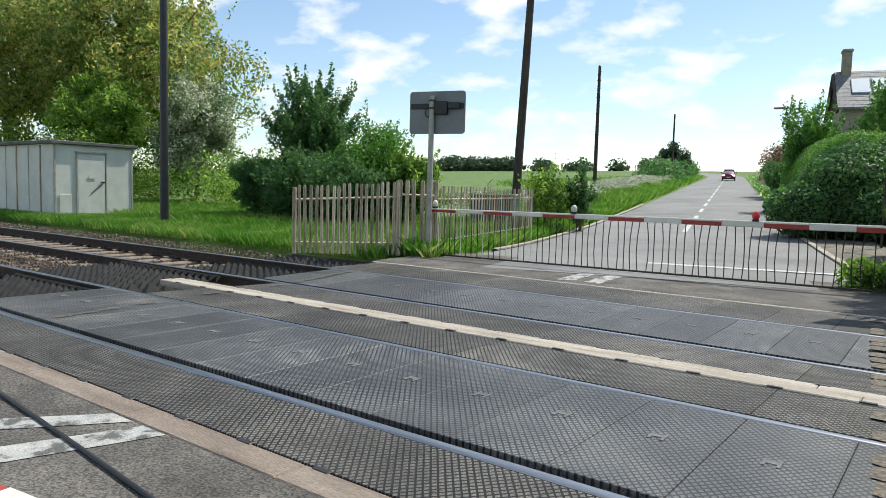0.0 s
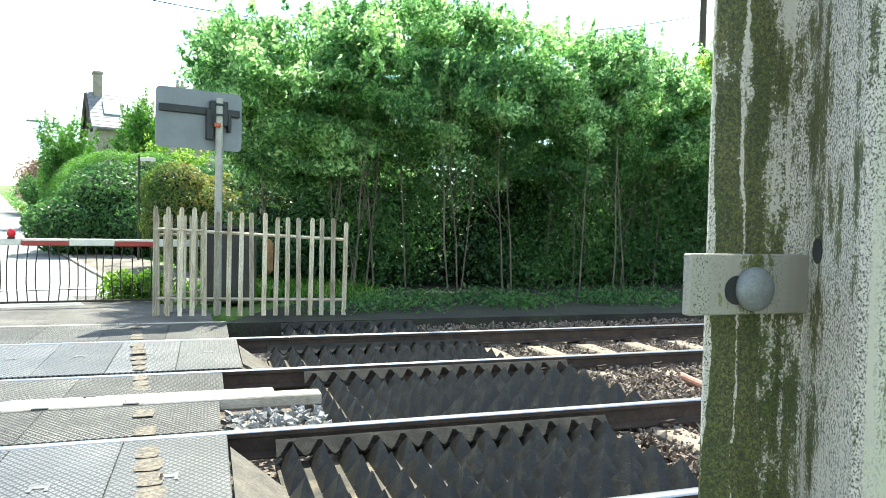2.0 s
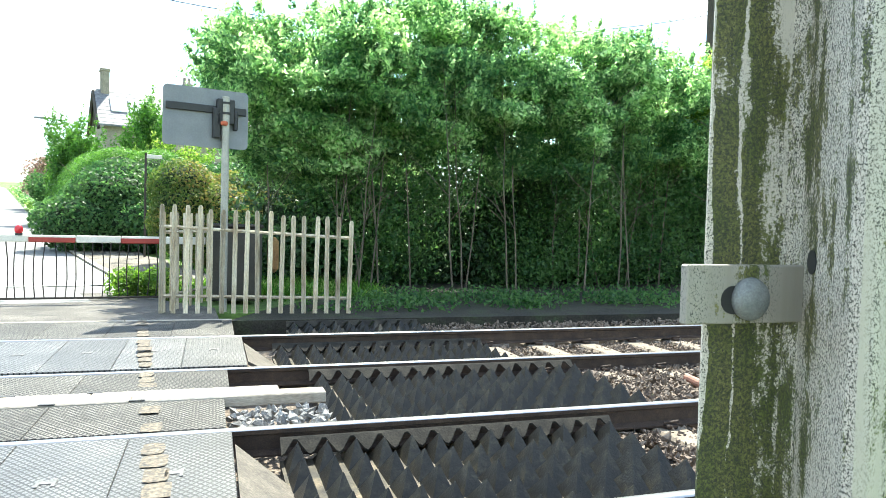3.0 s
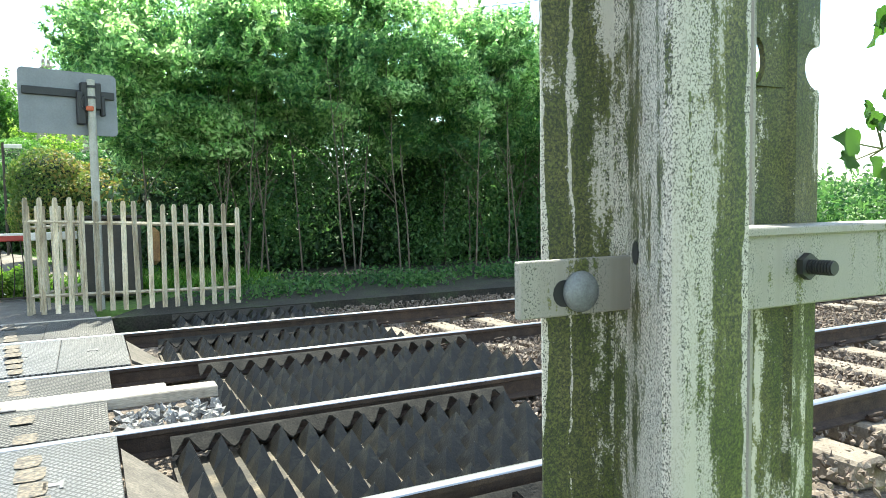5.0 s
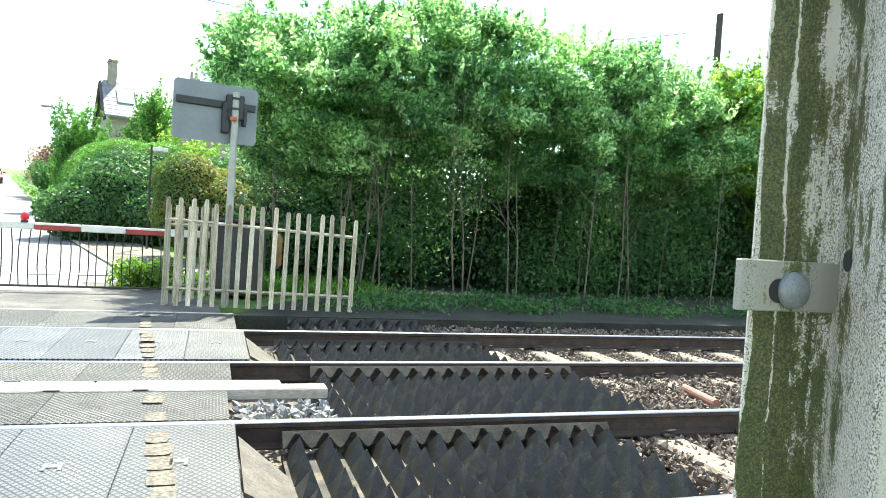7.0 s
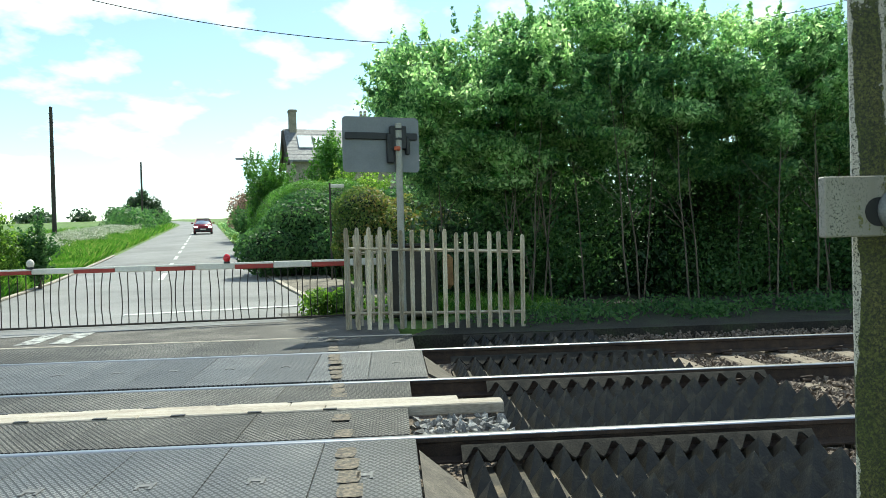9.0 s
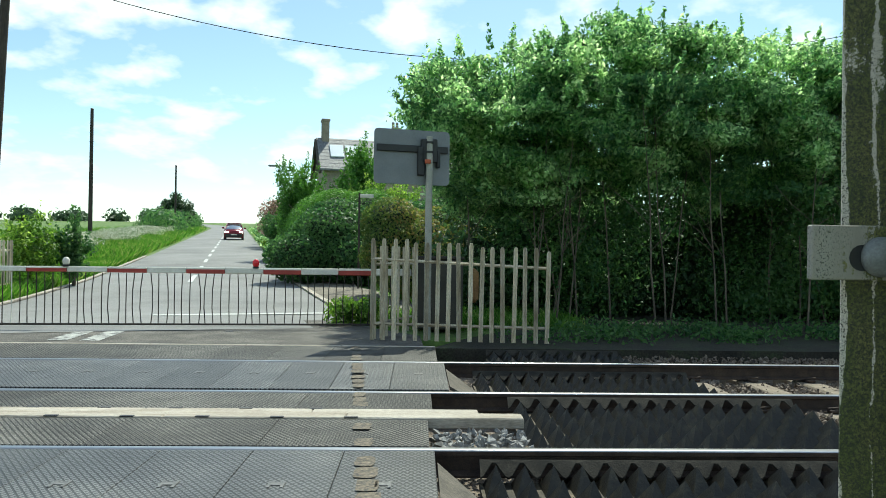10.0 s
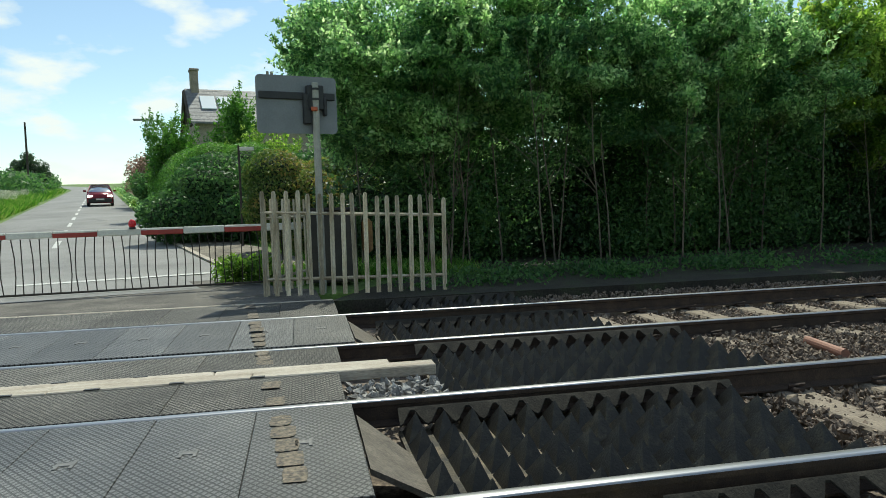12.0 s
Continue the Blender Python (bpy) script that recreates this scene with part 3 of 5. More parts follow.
def rail(y, z):
    prof = [(-0.07, -0.159), (0.07, -0.159), (0.07, -0.148), (0.012, -0.128), (0.009, -0.045), (0.034, -0.034), (0.035, -0.008)]
    full = prof + [(-a, b) for a, b in prof[::-1]]
    r = thing("rail", pose(0, y, z), "steel running rail, rusty sides and a polished top", "rail", "running rails")
    bm = bmesh.new()
    rows = []
    for x in (-120, -12, 12, 120):
        rows.append([bm.verts.new((x, a, b)) for a, b in full])
    k = len(full)
    for i in range(3):
        for j in range(k):
            bm.faces.new((rows[i][j], rows[i + 1][j], rows[i + 1][(j + 1) % k], rows[i][(j + 1) % k]))
    part("web_and_foot", bm, M_RUST, r)
    bm = bmesh.new()
    top = [(-0.035, -0.0085), (-0.031, -0.002), (-0.018, 0.001), (0.018, 0.001), (0.031, -0.002), (0.035, -0.0085)]
    a = [bm.verts.new((-120, u, v)) for u, v in top]
    b = [bm.verts.new((120, u, v)) for u, v in top]
    for j in range(len(top) - 1):
        bm.faces.new((a[j], b[j], b[j + 1], a[j + 1]))
    part("head", bm, M_RAILTOP, r, "bright polished running surface", smooth=True)


for _, y, z in RAILS:
    rail(y, z)

# sleepers and fastenings, both sides of the deck
def sleeper_mesh():
    bm = bmesh.new()
    box(bm, 0, 0, 0, 0.25, 2.5, 0.16, 0, 0.02)
    return bm


def clip_mesh(yo, s):
    bm = bmesh.new()
    if s:
        box(bm, 0, yo + s * 0.1, 0.1, 0.09, 0.07, 0.03, 0, 0.008)
        tube(bm, (-0.05, yo + s * 0.09, 0.12), (0.05, yo + s * 0.12, 0.135), 0.011, 0.011, 6)
    return bm


first = None
for yc, zc in ((0.7525, -0.245), (4.1875, -0.262)):
    for x in [3.75 + 0.65 * i for i in range(26)] + [-9.6 - 0.65 * i for i in range(34)]:
        if first is None:
            first = thing("sleeper", pose(x, yc, zc), "pale concrete sleeper with steel rail clips", "sleeper", "sleepers")
            part("block", sleeper_mesh(), M_SLEEPER, first)
            for yo in (-0.7525, 0.7525):
                for s in (-1, 1):
                    part("rail_clip", clip_mesh(yo, s), M_RUST, first)
        else:
            copy_thing(first, pose(x, yc, zc))

# ballast stones near the camera
def stones(name, areas, seed, size=0.024, material=None, label="loose brown and grey broken ballast stone"):
    rng = np.random.default_rng(seed)
    ico = [(0, 0, 1), (0.9, 0, 0.2), (0.1, 0.95, 0.1), (-0.9, 0.1, 0.1), (0, -0.9, 0.2), (0.2, 0.1, -0.8)]
    tri = [(0, 1, 2), (0, 2, 3), (0, 3, 4), (0, 4, 1), (5, 2, 1), (5, 3, 2), (5, 4, 3), (5, 1, 4)]
    base = np.array(ico)
    V, F = [], []
    k = 0
    for x0, x1, y0, y1, z, dens in areas:
        for _ in range(int((x1 - x0) * (y1 - y0) * dens)):
            s = size * rng.uniform(0.6, 1.5) * np.array([rng.uniform(0.8, 1.4), rng.uniform(0.7, 1.1), rng.uniform(0.5, 0.9)])
            q = Euler(rng.uniform(0, 6.28, 3)).to_matrix()
            p = (base * (1 + 0.25 * rng.normal(size=base.shape)) * s) @ np.array(q).T + [rng.uniform(x0, x1), rng.uniform(y0, y1), z + rng.uniform(-0.02, 0.02)]
            V.extend(map(tuple, p))
            F.extend([(a + k, b + k, c + k) for a, b, c in tri])
            k += 6
    ob = strip_mesh(name, V, F, material or M_STONE)
    tagged(ob, label, "ballast", kind="stuff")


stones("ballast_stones", [(3.2, 7, 0.05, 1.46, -0.19, 760), (4.0, 9, 1.55, 3.4, -0.19, 700), (3.6, 9, 3.47, 4.9, -0.21, 620), (3.0, 14, 5.0, 6.3, -0.13, 300), (7, 16, -0.5, 4.9, -0.2, 150), (2.5, 8, -0.8, -0.05, -0.19, 300),
    (-22, -9.6, 1.55, 3.4, -0.19, 130), (-22, -9.6, 3.47, 4.9, -0.21, 110), (-26, -8, 5.0, 6.6, -0.12, 110), (-22, -10.5, 0.05, 1.46, -0.19, 110)], 5)

stones("pale_stones", [(0.78, 1.45, 1.6, 2.27, -0.1, 520)], 6, 0.032, mat("pale_ballast", [(0.12, 0.115, 0.105), (0.26, 0.25, 0.235), (0.42, 0.41, 0.39)], 0.9, 12, 0, 0.5, 80, 0.3, per="island"), "pale grey broken stone between the timber beam and the rail")

pipe = tube(bmesh.new(), (4.9, 2.72, -0.14), (4.83, 2.2, -0.15), 0.04, 0.04, 12)
tagged(part("conduit_pipe", pipe, mat("faded_red_pipe", [(0.2, 0.09, 0.06), (0.32, 0.16, 0.11)], 0.7, 9, 0, 0.1, 60, 0.2)), "faded red conduit pipe lying in the ballast", "pipe")

# ---- crossing deck: rubber panels, edge beams ----
deck = thing("crossing_deck", pose(0, 0, 0), "black rubber level crossing deck with a diamond tread", "crossing deck", kind="structure")
PANEL_MESH = {}


def panel(x, y0, y1, z0, z1, w=0.537):
    key = (round(y1 - y0, 3), round(z1 - z0, 3), round(w, 3))
    if key not in PANEL_MESH:
        bm = bmesh.new()
        box(bm, 0, 0, -0.06, w, y1 - y0, 0.12, 0, 0.003)
        for v in bm.verts:
            v.co.z += (z1 - z0) * (v.co.y / (y1 - y0))
        ob = part("deck_panel", bm, M_RUBBER if y1 - y0 > 1.25 else M_RUBBERD, deck)
        PANEL_MESH[key] = ob.data
    else:
        ob = new("deck_panel", PANEL_MESH[key])
        ob.parent = deck
    ob.location = (x, (y0 + y1) / 2, (z0 + z1) / 2)
    if y1 - y0 > 1.25:
        if "pad" not in PANEL_MESH:
            bm = bmesh.new()
            box(bm, -0.034, 0, 0, 0.018, 0.1, 0.006, 0, 0.002)
            box(bm, 0.034, 0, 0, 0.018, 0.1, 0.006, 0, 0.002)
            box(bm, 0, 0.012, -0.001, 0.06, 0.045, 0.005, 0, 0.002)
            pad = part("lifting_pad", bm, M_PAD, ob)
            PANEL_MESH["pad"] = pad.data
        else:
            pad = new("lifting_pad", PANEL_MESH["pad"])
            pad.parent = ob
        pad.location = (-0.01, 0.04, 0.003)


for y0, y1, z0, z1, xr in ((-0.585, -0.045, -0.004, -0.004, 0.8), (0.105, 1.455, 0.0, 0.0, 0.79), (1.552, 2.285, 0.0, -0.01, 0.76), (2.655, 3.385, -0.02, -0.04, 0.8), (3.54, 4.89, -0.035, -0.004, 0.97), (4.99, 6.19, -0.002, -0.004, 0.9)):
    pitch = 1.07 if y1 - y0 < 0.8 else (0.64 if y1 > 6 else 0.545)
    x = xr - pitch / 2
    while x - pitch / 2 > -7.45:
        panel(x, y0, y1, z0, z1, pitch - 0.003)
        x -= pitch
# edge beams; lifting recesses are raised blocks, their inner shade painted black
def beam(x0, x1, y0, y1, z, material, label, depth=0.2):
    bm = bmesh.new()
    n = max(2, int((x1 - x0) / 1.2))
    for i in range(n):
        a, b = x0 + (x1 - x0) * i / n, x0 + (x1 - x0) * (i + 1) / n
        box(bm, (a + b) / 2, (y0 + y1) / 2, z - depth / 2, b - a - 0.004, y1 - y0, depth, 0, 0.008)
    t = part("edge_beam", bm, material, deck, label)
    return t


def recess(x, y, z):
    bm = bmesh.new()
    box(bm, 0, 0, 0, 0.1, 0.035, 0.008, 0, 0.003)
    o = part("recess_shade", bm, M_BLACK, deck)
    o.location = (x, y, z)


beam(-7.9, 0.84, -0.785, -0.6, 0.0, M_EDGE, "tan worn edge beam")
beam(-7.7, 1.465, 2.3, 2.46, 0.0, M_BEAM, "pale timber edge beam", 0.08)
beam(-7.75, 1.15, 2.478, 2.64, -0.012, M_BEAM, "pale timber edge beam", 0.08)
beam(-7.6, 0.9, 6.2, 6.27, 0.0, M_BEAM, "thin pale edge strip")
for i in range(15):
    recess(0.05 - 0.535 * i, -0.6, 0.0)
    recess(0.2 - 0.535 * i, 2.31, 0.0)
    recess(-0.1 - 0.535 * i, 2.635, -0.012)
# cream pedestrian dashes across the deck
def dashes(x0, y0, x1, y1, w, seed):
    rng = random.Random(seed)
    n = 30
    for i in range(n):
        f = (i + 0.5) / n
        y = y0 + (y1 - y0) * f
        if any(abs(y - r) < 0.12 for _, r, _ in RAILS) or 2.27 < y < 2.67 or rng.random() < 0.25:
            continue
        x = x0 + (x1 - x0) * f
        z = 0.004 + (-0.03 if 2.66 < y < 4.2 else 0.0) * (1.0 if y < 3.6 else (4.9 - y) / 1.3)
        k = (y1 - y0) / n * 0.47
        corners = [(u, v) for u, v in ((-1, -1), (-0.3, -1), (0.35, -1), (1, -1), (1, -0.3), (1, 0.3), (1, 1), (0.35, 1), (-0.3, 1), (-1, 1), (-1, 0.3), (-1, -0.3))]
        grow = rng.uniform(0.8, 1.1)
        pts = [(x + w * 0.5 * grow * u * (0.9 if abs(u) == abs(v) else 1.0) * rng.uniform(0.9, 1.06), y + k * v * (0.9 if abs(u) == abs(v) else 1.0) * rng.uniform(0.9, 1.05)) for u, v in corners]
        mark("painted_dash", pts, z + 0.002, M_CREAM, deck)


dashes(0.5, 0.1, -0.12, 6.2, 0.125, 3)
dashes(-5.75, -0.5, -7.0, 6.2, 0.07, 4)
# sloped deck end ramps
for y0, y1, x0, z, s in ((0.42, 1.25, 0.8, 0.0, 1), (3.7, 4.7, 0.98, -0.025, 1), (0.3, 1.25, -7.1, 0.0, -1), (3.7, 4.7, -7.1, -0.02, -1)):
    bm = bmesh.new()
    p = [(x0, y0, z - 0.01), (x0, y1, z - 0.01), (x0 + s * 0.3, y1 - 0.25, z - 0.2), (x0 + s * 0.34, y0, z - 0.2)]
    q = [(a, b, c - 0.03) for a, b, c in p]
    A = [bm.verts.new(v) for v in p]
    B = [bm.verts.new(v) for v in q]
    bm.faces.new(A)
    bm.faces.new(B[::-1])
    for i in range(4):
        bm.faces.new((B[i], B[(i + 1) % 4], A[(i + 1) % 4], A[i]))
    part("end_ramp", bm, M_RAMP if s > 0 else M_PYR, deck, "weathered sloped deck end plate")

# ---- anti-trespass pyramid mats ----
def pyramid_mesh(px, py, h):
    bm = bmesh.new()
    a, b = px * 0.38, py * 0.47
    lo = [bm.verts.new((u * a, v * b, 0)) for u, v in ((-1, -1), (1, -1), (1, 1), (-1, 1))]
    hi = [bm.verts.new((u * 0.0015, v * 0.002 - py * 0.04, h)) for u, v in ((-1, -1), (1, -1), (1, 1), (-1, 1))]
    bm.faces.new(hi)
    for q in range(4):
        bm.faces.new((lo[q], lo[(q + 1) % 4], hi[(q + 1) % 4], hi[q]))
    me = bpy.data.meshes.new("pyramid")
    bm.normal_update()
    bm.to_mesh(me)
    bm.free()
    me.materials.append(M_PYR)
    return me


PYR = {h: pyramid_mesh(0.17, 0.262, h) for h in (0.15, 0.12)}


def pyramid_mat(x, y, z, nx, ny, h, depth):
    """A tray of pyramids with a toothed lip along both rail sides."""
    t = thing("pyramid_mat", pose(x, y, z), "black rubber anti-trespass mat of pointed pyramids", "trespass mat", "trespass mats")
    px, py = 0.17, 0.262
    w = nx * px
    y0 = (depth - ny * py) / 2
    bm = bmesh.new()
    box(bm, w / 2, depth / 2, -0.015, w, depth, 0.03)
    part("tray", bm, M_PYRT, t)
    for i in range(nx):
        for j in range(ny):
            o = new("pyramid", PYR[h])
            o.parent = t
            o.location = ((i + 0.5) * px, y0 + (j + 0.5) * py, 0)
    for side in (0, 1):
        bm = bmesh.new()
        e, d = (depth, -1) if side else (0.0, 1)
        for i in range(nx):
            xa, xm, xb = i * px, (i + 0.5) * px, (i + 1) * px
            q = [(xa, e, h * 0.95), (xb, e, h * 0.95), (xb, e + d * 0.085, h * 0.4), (xb - 0.02, e + d * 0.075, h * 0.46), (xm + 0.012, e + d * 0.016, h * 0.86), (xm - 0.012, e + d * 0.016, h * 0.86), (xa + 0.02, e + d * 0.075, h * 0.46), (xa, e + d * 0.085, h * 0.4)]
            f = bm.faces.new([bm.verts.new(p) for p in (q if d < 0 else q[::-1])])
        bmesh.ops.remove_doubles(bm, verts=bm.verts, dist=1e-4)
        r = bmesh.ops.extrude_face_region(bm, geom=list(bm.faces))
        for v in r["geom"]:
            if isinstance(v, bmesh.types.BMVert):
                v.co.z -= 0.012
        part("toothed_lip", bm, M_LIP, t)
    return t


M_LIP = mat("grey_rubber_lip", [(0.012, 0.011, 0.009), (0.028, 0.024, 0.018), (0.05, 0.043, 0.032)], 0.8, 7, 0, 0.3, 80, 0.4, spec=0.3)
# dusty tray, lightened further to put the sun in the grooves into its colour
M_PYRT = mat("dusty_sunlit_rubber", [(0.018, 0.016, 0.012), (0.06, 0.05, 0.034), (0.17, 0.135, 0.085)], 0.85, 7, 0, 0.3, 80, 0.3)
pyramid_mat(1.06, 0.11, -0.19, 13, 5, 0.15, 1.33)
pyramid_mat(1.47, 1.585, -0.2, 15, 6, 0.15, 1.77)
pyramid_mat(1.28, 3.55, -0.225, 14, 5, 0.15, 1.32)
pyramid_mat(1.55, 5.06, -0.14, 10, 4, 0.12, 1.1)
pyramid_mat(1.95, -0.8, -0.2, 9, 2, 0.15, 0.72)
for y, z, ny, dp, xl in ((0.11, -0.19, 5, 1.33, -9.85), (1.585, -0.2, 6, 1.77, -10.6), (3.55, -0.225, 5, 1.32, -9.7), (5.06, -0.16, 4, 1.1, -9.6)):
    pyramid_mat(xl, y, z, 16, ny, 0.15, dp)

# ---- fences ----
PALE = {}


def pale_mesh(h, w=0.06):
    """Ribbed steel pale with a rounded head."""
    if (h, w) in PALE:
        return PALE[(h, w)]
    bm = bmesh.new()
    prof = [(-w / 2, 0.006), (-w / 4, -0.008), (0, 0.004), (w / 4, -0.008), (w / 2, 0.006)]
    rows = []
    for z, k in ((0, 1), (h - 0.05, 1), (h - 0.015, 0.8), (h, 0.4)):
        rows.append([bm.verts.new((x * k, y, z)) for x, y in prof] + [bm.verts.new((x * k, y + 0.004, z)) for x, y in prof[::-1]])
    for a, b in zip(rows, rows[1:]):
        n = len(a)
        for i in range(n):
            bm.faces.new((a[i], a[(i + 1) % n], b[(i + 1) % n], b[i]))
    bm.faces.new(rows[-1])
    me = bpy.data.meshes.new("pale")
    bm.normal_update()
    bm.to_mesh(me)
    bm.free()
    me.materials.append(M_WOODF)
    PALE[(h, w)] = me
    return me


def pale_fence(a, b, n, h0, h1, label, z0=0.0, z1=0.0, w=0.06, post0=True):
    a, b = Vector(a), Vector(b)
    d = b - a
    ang = math.atan2(d.y, d.x)
    t = thing("palisade_fence", pose(a.x, a.y, z0, 0, 0, math.degrees(ang)), label, "fence", "palisade fences")
    L = d.length
    rng = random.Random(int(abs(a.x * 100)))
    for i in range(n):
        f = i / (n - 1)
        h = round((h0 + (h1 - h0) * f) * 20) / 20
        o = new("pale", pale_mesh(h, w))
        o.parent = t
        o.matrix_basis = pose(L * f, 0, (z1 - z0) * f, rng.uniform(-0.8, 0.8), rng.uniform(-0.9, 0.9), rng.uniform(-4, 4))
    for fz in (0.16, 0.8):
        bm = bmesh.new()
        tube(bm, (-0.03, 0.025, h0 * fz), (L + 0.03, 0.025, h1 * fz + z1 - z0), 0.022, 0.022, 4)
        part("cross_rail", bm, M_WOODF, t)
    if post0:
        for f in (0.0, 1.0):
            bm = bmesh.new()
            box(bm, L * f, 0.06, (h0 + (h1 - h0) * f) / 2 + (z1 - z0) * f - 0.02, 0.07, 0.06, h0 + (h1 - h0) * f, 0, 0.006)
            part("post", bm, M_WOODF, t)
    return t


pale_fence((0.04, 6.85), (2.42, 6.6), 17, 1.4, 1.27, "cream weathered palisade fence beside the far barrier", post0=False)
pale_fence((0.08, 6.95), (0.6, 8.2), 8, 1.3, 1.3, "cream palisade return beside the barrier machine", post0=False)
pale_fence((-9.62, 6.2), (-8.15, 7.55), 20, 1.27, 1.4, "yellowed weathered palisade fence beside grass")
pale_fence((-8.15, 7.55), (-7.8, 8.25), 6, 1.45, 1.45, "close-boarded cream palisade corner", w=0.09)
pale_fence((-8.0, 8.3), (-9.6, 15.2), 40, 1.35, 1.3, "cream palisade fence along the verge", 0.0, 0.1)

# ---- signal boards seen from behind ----
def signal_board(x, y, post_off, z_mid, label, bracket):
    ang = math.degrees(math.atan2(ROAD.x * -1, ROAD.y))
    t = thing("crossing_signal", pose(x, y, 0, 0, 0, ang), label, "signal board", "crossing signals")
    bm = bmesh.new()
    W, H, r = 1.14, 0.8, 0.06
    pts = []
    for cx, cz, a0 in ((W / 2 - r, H / 2 - r, 0), (-W / 2 + r, H / 2 - r, 90), (-W / 2 + r, -H / 2 + r, 180), (W / 2 - r, -H / 2 + r, 270)):
        for k in range(5):
            a = radians(a0 + k * 22.5)
            pts.append((cx + r * math.cos(a), cz + r * math.sin(a)))
    lo = [bm.verts.new((u, 0.05, v)) for u, v in pts]
    hi = [bm.verts.new((u, 0.065, v)) for u, v in pts]
    bm.faces.new(lo)
    bm.faces.new(hi[::-1])
    for i in range(len(pts)):
        bm.faces.new((lo[(i + 1) % len(pts)], lo[i], hi[i], hi[(i + 1) % len(pts)]))
    o = part("backboard", bm, M_GREYB, t, "flat grey back of a rounded board")
    o.location = (0, 0, z_mid)
    bm = bmesh.new()
    tube(bm, (post_off, -0.02, -0.1), (post_off, -0.02, z_mid + H * 0.38), 0.055, 0.05, 12)
    part("post", bm, M_GALV, t, "weathered cream tubular post", smooth=False)
    bm = bmesh.new()
    box(bm, 0, 0.03, z_mid + 0.12, W * 0.94, 0.035, 0.1, 0, 0.008)
    part("mounting_bar", bm, M_BLACK, t)
    for k, (bx, bz, sx, sz) in enumerate(bracket):
        bm = bmesh.new()
        box(bm, bx, 0.01, z_mid + bz, sx, 0.09, sz, 0, 0.012)
        part("lamp_housing", bm, M_BLACK, t)
    for dz in (0.06, 0.2):
        bm = bmesh.new()
        tube(bm, (post_off, -0.02, z_mid + dz), (post_off, -0.02, z_mid + dz + 0.03), 0.062, 0.062, 12)
        part("clamp_band", bm, M_BLACK, t)
    # looped cable
    bm = cable([(post_off - 0.06 + 0.07 * math.cos(radians(100 + k * 22)), -0.03, z_mid + 0.09 * math.sin(radians(100 + k * 22))) for k in range(10)], 0.012, 5)
    part("cable_loop", bm, M_BLACK, t)
    return t


signal_board(0.57, 7.39, 0.24, 2.61, "grey-backed crossing signal board on a cream post", [(0.12, -0.06, 0.1, 0.42), (0.24, 0.1, 0.24, 0.34), (0.38, -0.02, 0.05, 0.26)])
def gland():
    t = bpy.data.objects["crossing_signal"]
    bm = box(bmesh.new(), 0.2, -0.09, 2.54, 0.09, 0.05, 0.06, 0, 0.012)
    part("cable_gland", bm, mat("gland_orange", [(0.4, 0.08, 0.03), (0.5, 0.12, 0.05)], 0.6, 8), t, "faded orange cable gland")


gland()
signal_board(-7.56, 7.86, -0.08, 2.73, "grey-backed crossing signal board on a slim pale post", [(0.08, 0.08, 0.3, 0.24), (0.36, 0.12, 0.24, 0.12)])

# ---- far barrier ----
def barrier(a, b, z, label, balls, skirt=True, flip=False):
    a, b = Vector(a), Vector(b)
    d = b - a
    L = d.length
    t = thing("barrier_boom", pose(a.x, a.y, 0, 0, 0, math.degrees(math.atan2(d.y, d.x))), label, "level crossing barrier", "crossing barriers")
    n = 14
    for i in range(n):
        x0, x1 = L * i / n, L * (i + 1) / n
        bm = bmesh.new()
        r0 = 0.075 - 0.03 * i / n
        box(bm, (x0 + x1) / 2, 0, z, x1 - x0 - 0.002, 0.05, r0 * 1.5, 0, 0.012)
        sec = part("boom_section", bm, M_WHITE, t, "off-white painted boom length")
        if (n - 1 - i) % 2 == 0:
            # red stops short of the top; the white strip left paints its sunlit edge
            bm = bmesh.new()
            box(bm, (x0 + x1) / 2, 0, z - r0 * 0.2, x1 - x0 - 0.004, 0.056, r0 * 1.15, 0, 0.01)
            part("red_band", bm, M_RED, sec, "faded red reflective band, bare above for the sunlit top")
    if skirt:
        rng = random.Random(4)
        m = 66
        for i in range(m):
            x = 0.35 + (L - 0.45) * i / (m - 1)
            bm = bmesh.new()
            k = rng.uniform(-0.035, 0.035) if i < 40 else rng.uniform(-0.01, 0.01)
            p = [Vector((x, 0, z - 0.05)), Vector((x + k, 0, z * 0.66)), Vector((x + k * 1.2, 0, z * 0.33)), Vector((x + k * 0.4, 0, 0.04))]
            for u, v in zip(p, p[1:]):
                tube(bm, u, v, 0.008, 0.008, 5, False)
            part("skirt_rod", bm, M_ROD if i < 47 or i % 4 else M_WHITE, t)
        bm = bmesh.new()
        box(bm, L / 2 + 0.15, 0, 0.035, L - 0.4, 0.03, 0.03, 0, 0.005)
        part("bottom_bar", bm, M_ROD, t)
    for f, white in balls:
        bm = bmesh.new()
        x = L * f
        tube(bm, (x, 0, z + 0.04), (x, 0, z + 0.07), 0.05, 0.05, 10)
        lamp = part("lamp_base", bm, M_BLACK, t)
        bm = bmesh.new()
        bmesh.ops.create_uvsphere(bm, u_segments=12, v_segments=8, radius=0.055, matrix=Matrix.Translation((x, 0, z + 0.12)) @ Matrix.Diagonal((1, 1, 1.25, 1)))
        part("lamp_lens", bm, M_WHITE if white else M_LENS, t, "white-hooded lamp" if white else "red lamp lens", smooth=True)
    return t


